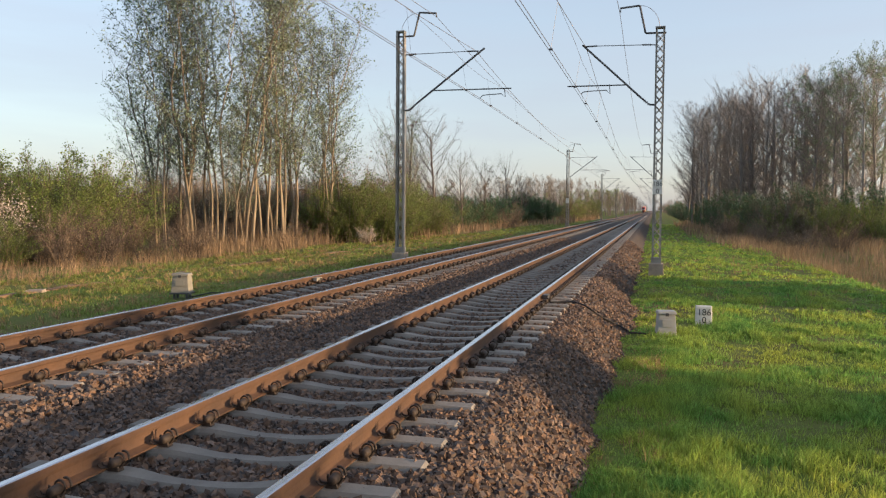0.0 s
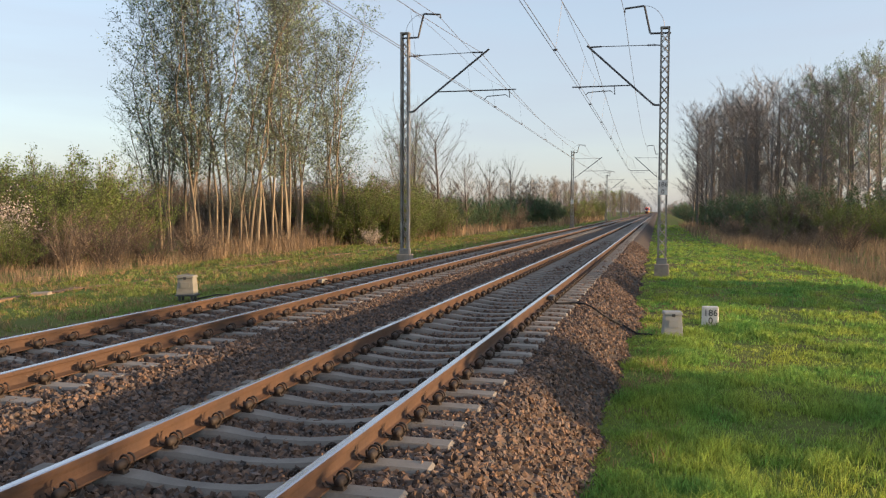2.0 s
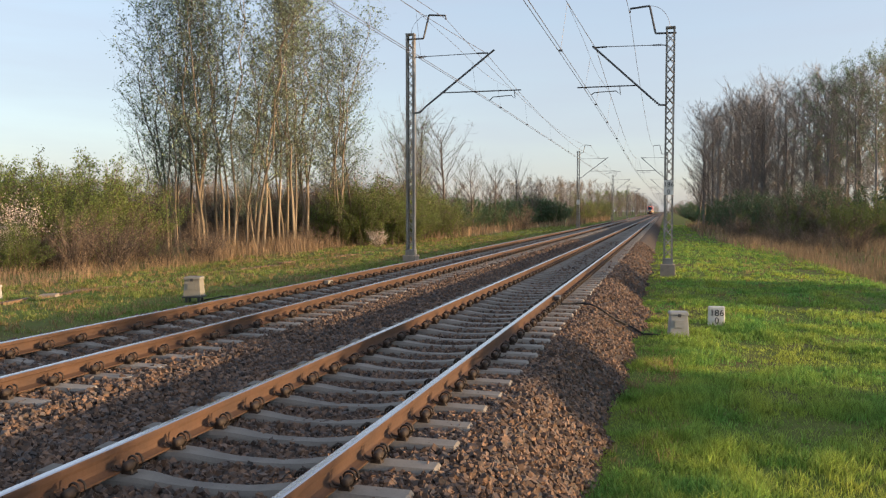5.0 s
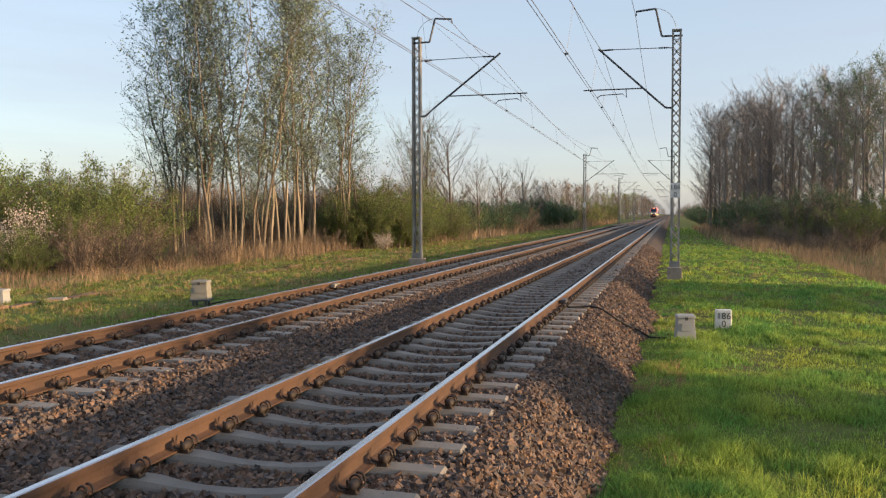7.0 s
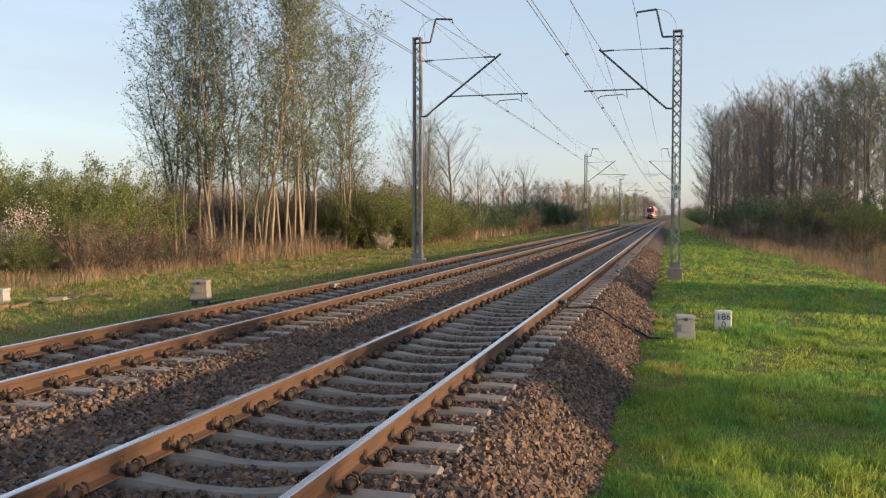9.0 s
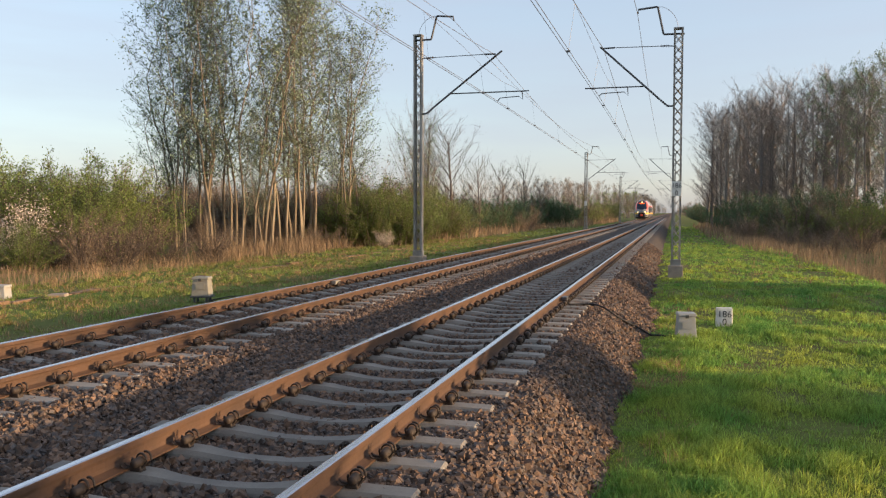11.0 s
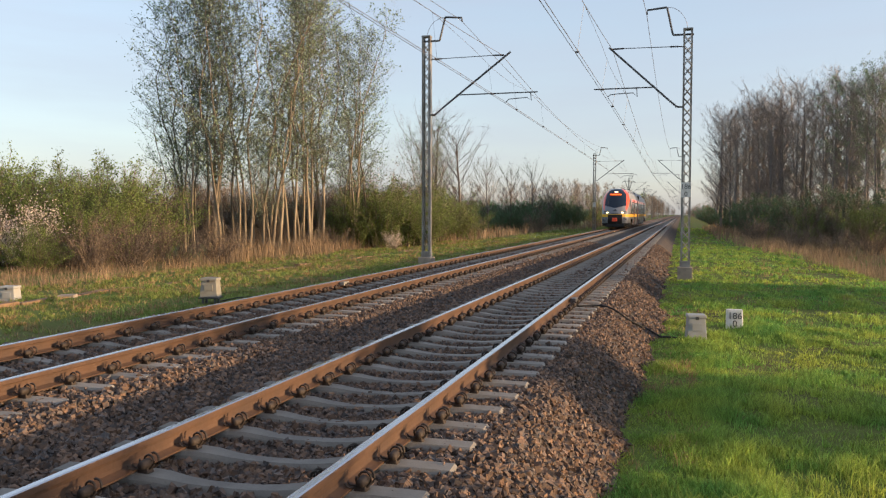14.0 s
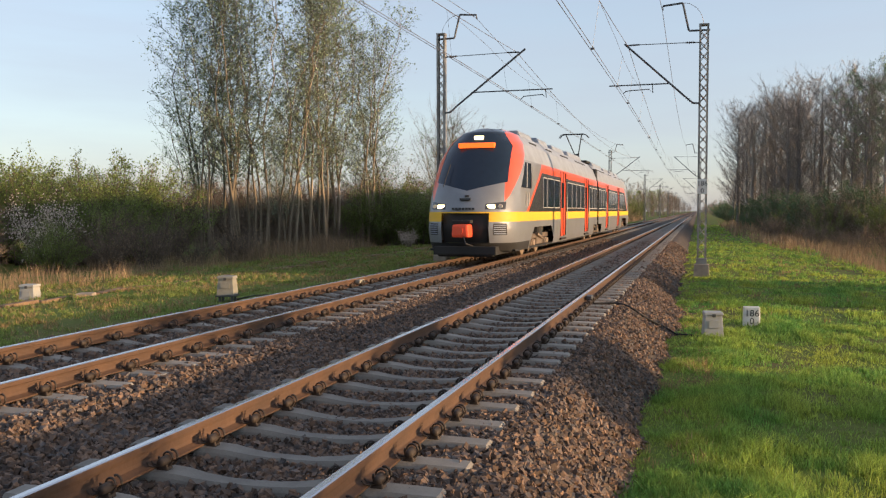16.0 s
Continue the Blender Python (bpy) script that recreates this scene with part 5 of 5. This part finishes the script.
def build_grass():
    off_bed = lambda x, y: x > 2.06 + toe_shift(y) + 0.2 * noise.noise(Vector((x * 2, y * 1.6, 0))) and x < 4.2 + 0.27 * (y + 5)
    blades("tall_grass", [(2.1, 12, -14, -0.5, 100, 0.2, 0.012, None), (2.1, 5.4, -0.5, 4, 3800, 0.155, 0.0045, off_bed), (2.1, 6.6, 4, 8, 2700, 0.14, 0.0055, off_bed), (2.1, 8, 8, 14, 1600, 0.13, 0.0075, off_bed),
                          (1.95, 3.3, 0.4, 10, 2400, 0.14, 0.0045, off_bed), (2.2, 11.5, 14, 26, 620, 0.14, 0.011, off_bed), (2.2, 10.5, 26, 60, 150, 0.14, 0.020, off_bed), (2.2, 9, 60, 140, 25, 0.15, 0.04, None)],
           "grass_near", "lush bright green grass beside the ballast", 21, clump=0.8, tuft=11)
    left = lambda x, y: x < -6.25 - 0.15 * noise.noise(Vector((2.0, y * 0.9, 0)))
    blades("verge_grass", [(-15.5, -6, 4, 14, 560, 0.10, 0.009, left), (-16, -6, 14, 28, 300, 0.11, 0.013, left), (-16, -6, 28, 60, 100, 0.12, 0.022, left), (-12, -6, 60, 140, 25, 0.15, 0.04, None)],
           "grass_left", "short green grass on the far verge", 22, clump=0.6, tuft=9)
    blades("dry_grass", [(-15.5, -7.0, 4, 14, 190, 0.13, 0.007, left), (-16, -7, 14, 30, 110, 0.14, 0.011, left), (-16, -6, 30, 60, 26, 0.16, 0.016, left), (2.1, 3.0, -0.5, 14, 300, 0.17, 0.0045, off_bed), (2.1, 3.2, 14, 20, 110, 0.19, 0.005, off_bed), (4, 9, 14, 40, 14, 0.2, 0.009, off_bed)],
           "straw", "tufts of dry straw-coloured grass", 23, clump=0.9, tuft=9)
    edge_l = lambda x, y: x < -14.2 - 0.03 * (y - 14) + 0.9 * noise.noise(Vector((0.3, y * 0.25, 5)))
    blades("dry_reeds", [(-19.5, -13, 11, 26, 70, 0.55, 0.006, edge_l), (-20, -13, 26, 50, 50, 0.95, 0.010, edge_l), (-16, -12, 50, 110, 9, 1.1, 0.02, None), (-12, -8.5, 100, 190, 4, 1.3, 0.04, None)],
           "reed", "dry tan reeds in front of the thicket", 24, "reeds", 0.5)
    edge_r = lambda x, y: x > 6.7 + 0.11 * max(0, 60 - y) + 0.7 * noise.noise(Vector((0.7, y * 0.2, 9)))
    blades("dry_reeds", [(6, 18, 20, 40, 55, 0.62, 0.008, edge_r), (6, 20, 40, 75, 22, 0.85, 0.014, edge_r), (6, 14, 75, 140, 6, 1.2, 0.03, None)],
           "reed", "dry tan reeds along the ditch", 25, "reeds", 0.4)


build_grass()


# ---- trackside things ----
def cabinet(x, y, z, turn, colour, label, w=0.36, h=0.44, leg=0.05):
    """A small trackside connection box: tapered body, overhanging lid, base plate, short legs."""
    ob = tagged(empty("trackside_box", pose(x, y, z, 0, 0, turn)), label, "cable box", "trackside boxes")
    a = w / 2
    bm = bmesh.new()
    box(bm, -a, a, -a * 0.9, a * 0.9, leg + 0.03, h + leg, 0.012, (0.84, 0.84))
    part("body", bm, M[colour], ob)
    bm = bmesh.new()
    box(bm, -a * 0.96, a * 0.96, -a * 0.9, a * 0.9, h + leg + 0.004, h + leg + 0.06, 0.014, (0.94, 0.94))
    lid = part("lid", bm, M[colour], ob)
    bm = bmesh.new()
    box(bm, -0.03, 0.03, -a * 0.95, -a * 0.88, h + leg - 0.03, h + leg + 0.03, 0.004)
    part("latch", bm, M["tube"], lid)
    bm = bmesh.new()
    box(bm, -a * 1.12, a * 1.12, -a * 1.0, a * 1.0, leg, leg + 0.03, 0.006)
    part("base_plate", bm, M["tube"], ob)
    bm = bmesh.new()
    box(bm, -a * 0.5, a * 0.5, -a * 0.93, -a * 0.86, h * 0.45 + leg, h * 0.8 + leg, 0.004)
    part("panel", bm, M[colour], ob)
    for sx in (-1, 1):
        for sy in (-1, 1):
            bm = bmesh.new()
            box(bm, sx * a * 0.7 - 0.025, sx * a * 0.7 + 0.025, sy * a * 0.6 - 0.02, sy * a * 0.6 + 0.02, -0.15, leg + 0.004, 0.004)
            part("leg", bm, M["tube"], ob)
    return ob


cabinet(3.06, 11.15, ground_z(3.06, 11.15) - 0.04, 8, "box_grey", "small grey tapered cable box in the grass beside the ballast", 0.36, 0.42, 0.04)
cabinet(-6.95, 10.85, -0.47, 14, "box_beige", "beige cable box on dark legs beside the far track", 0.38, 0.38, 0.19)
cabinet(-12.1, 10.7, ground_z(-12.1, 10.7) - 0.14, 14, "box_grey", "pale grey cable box in the far verge", 0.38, 0.40, 0.05)


def km_post(x, y):
    z = ground_z(x, y)
    ob = tagged(empty("kilometre_post", pose(x, y, z, 0, 0, 4)), "low white stone kilometre post with black figures in the grass", "kilometre post")
    bm = bmesh.new()
    box(bm, -0.165, 0.165, -0.09, 0.09, -0.2, 0.40, 0.02, (0.96, 0.9))
    part("stone", bm, M["white_sign"], ob)
    lettering("186", 0.19, ob, pose(0, -0.093, 0.21, 87))
    lettering("0", 0.19, ob, pose(0, -0.097, 0.05, 87))


km_post(3.85, 13.1)


def rail_sensor(x, y, z, side, lamp_colour, label):
    """A wheel sensor clamped to a rail, with its cable."""
    ob = tagged(empty("wheel_sensor", pose(x, y, z)), label, "wheel sensor", "wheel sensors on the rails")
    bm = bmesh.new()
    box(bm, min(side * 0.04, side * 0.15), max(side * 0.04, side * 0.15), -0.14, 0.14, -0.115, -0.035, 0.015)
    part("housing", bm, M[lamp_colour], ob)
    bm = bmesh.new()
    box(bm, -0.09, 0.09, -0.05, 0.05, -0.2, -0.174, 0.006)
    part("clamp", bm, M["tube"], ob)
    return ob


rail_sensor(0.755, 10.75, 0, 1, "tube", "dark wheel sensor clamped to the outer side of the rail")
rail_sensor(X_LEFT - 0.755, 12.15, Z_LEFT, 1, "box_beige", "pale wheel sensor clamped inside the far rail")


def cable(name, pts, r, label):
    bm = bmesh.new()
    tube(bm, pts, r, 6)
    tagged(part(name, bm, M["t_rubber"], None, "", True), label, "cable", "trackside cables")


def on_bed(x, y, lift=0.03):
    return (x, y, (max(ballast_z(x, y), ground_z(x, y)) if x < 2.8 else ground_z(x, y)) + lift)


cable("sensor_cable", [(0.86, 10.75, -0.1)] + [on_bed(0.95 + 0.105 * k, 10.7 + 0.12 * math.sin(k * 0.6) + 0.02 * k) for k in range(20)] + [(3.03, 11.15, -0.66)], 0.017, "black cable from the rail sensor over the ballast to the box")
cable("sensor_cable", [on_bed(-4.4 - 0.2 * k, 12.2 + 0.06 * math.sin(k), 0.02) for k in range(11)] + [(-6.7, 11.6, -0.33), (-6.9, 11.0, -0.38)], 0.015, "black cable from the far rail to its box")


def slab(x, y, w, d, h, turn, label):
    z = ground_z(x, y)
    ob = tagged(empty("concrete_slab", pose(x, y, z, 3, -2, turn)), label, "slab", "slabs in the verge")
    bm = bmesh.new()
    box(bm, -w / 2, w / 2, -d / 2, d / 2, -0.05, h, 0.015, (0.95, 0.9))
    part("slab_body", bm, M["concrete"], ob)


slab(-11.3, 11.6, 0.42, 0.3, 0.07, 20, "broken pale concrete cable-duct cover lying in the grass")


def cable_duct(x, y0, count):
    """A line of sunken concrete duct covers along the far verge, some missing or tilted."""
    duct = tagged(empty("cable_duct", pose(x, 0, 0)), "weathered brown concrete cable duct half sunk in the verge", "cable duct", kind="structure")
    bm = box(bmesh.new(), -0.13, 0.13, -0.47, 0.47, -0.06, 0.03, 0.012, (0.94, 0.98))
    cover = bpy.data.meshes.new("duct_cover")
    bm.to_mesh(cover)
    bm.free()
    cover.materials.append(M["duct"])
    rng = random.Random(4)
    for k in range(count):
        if rng.random() < 0.22:
            continue
        y = y0 + k
        ob = new("duct_cover", cover)
        ob.parent = duct
        ob.matrix_basis = pose(rng.uniform(-0.03, 0.03), y, ground_z(x, y) + rng.uniform(-0.015, 0.045), rng.uniform(-3, 3), rng.uniform(-5, 5), rng.uniform(-3, 3))


M["duct"] = mat("brown_stained_concrete", (0.24, 0.15, 0.085), 0.9, vary=0.2, scale=3, fine=40, colour2=(0.17, 0.11, 0.065), per_piece=0.2, bump=0.3)
cable_duct(-11.3, 4.5, 34)
near_track = build_track(0.0, 0.0, -0.142, "near railway track of rusty rails on concrete sleepers in brown ballast")
far_track = build_track(X_LEFT, Z_LEFT, -0.022, "far railway track of rusty rails on concrete sleepers in brown ballast")


# ---- motion of the train ----
def motions():
    rows = [(0.0, 575.0), (3.5, 447.0), (7.0, 322.0), (9.0, 251.5), (12.5, 129.0), (14.0, 80.5), (14.5, 64.7), (15.0, 49.0), (15.5, 33.4), (16.0, 17.9)]
    walk(train, [(t, pose(X_LEFT, y, Z_LEFT)) for t, y in rows])
motions()
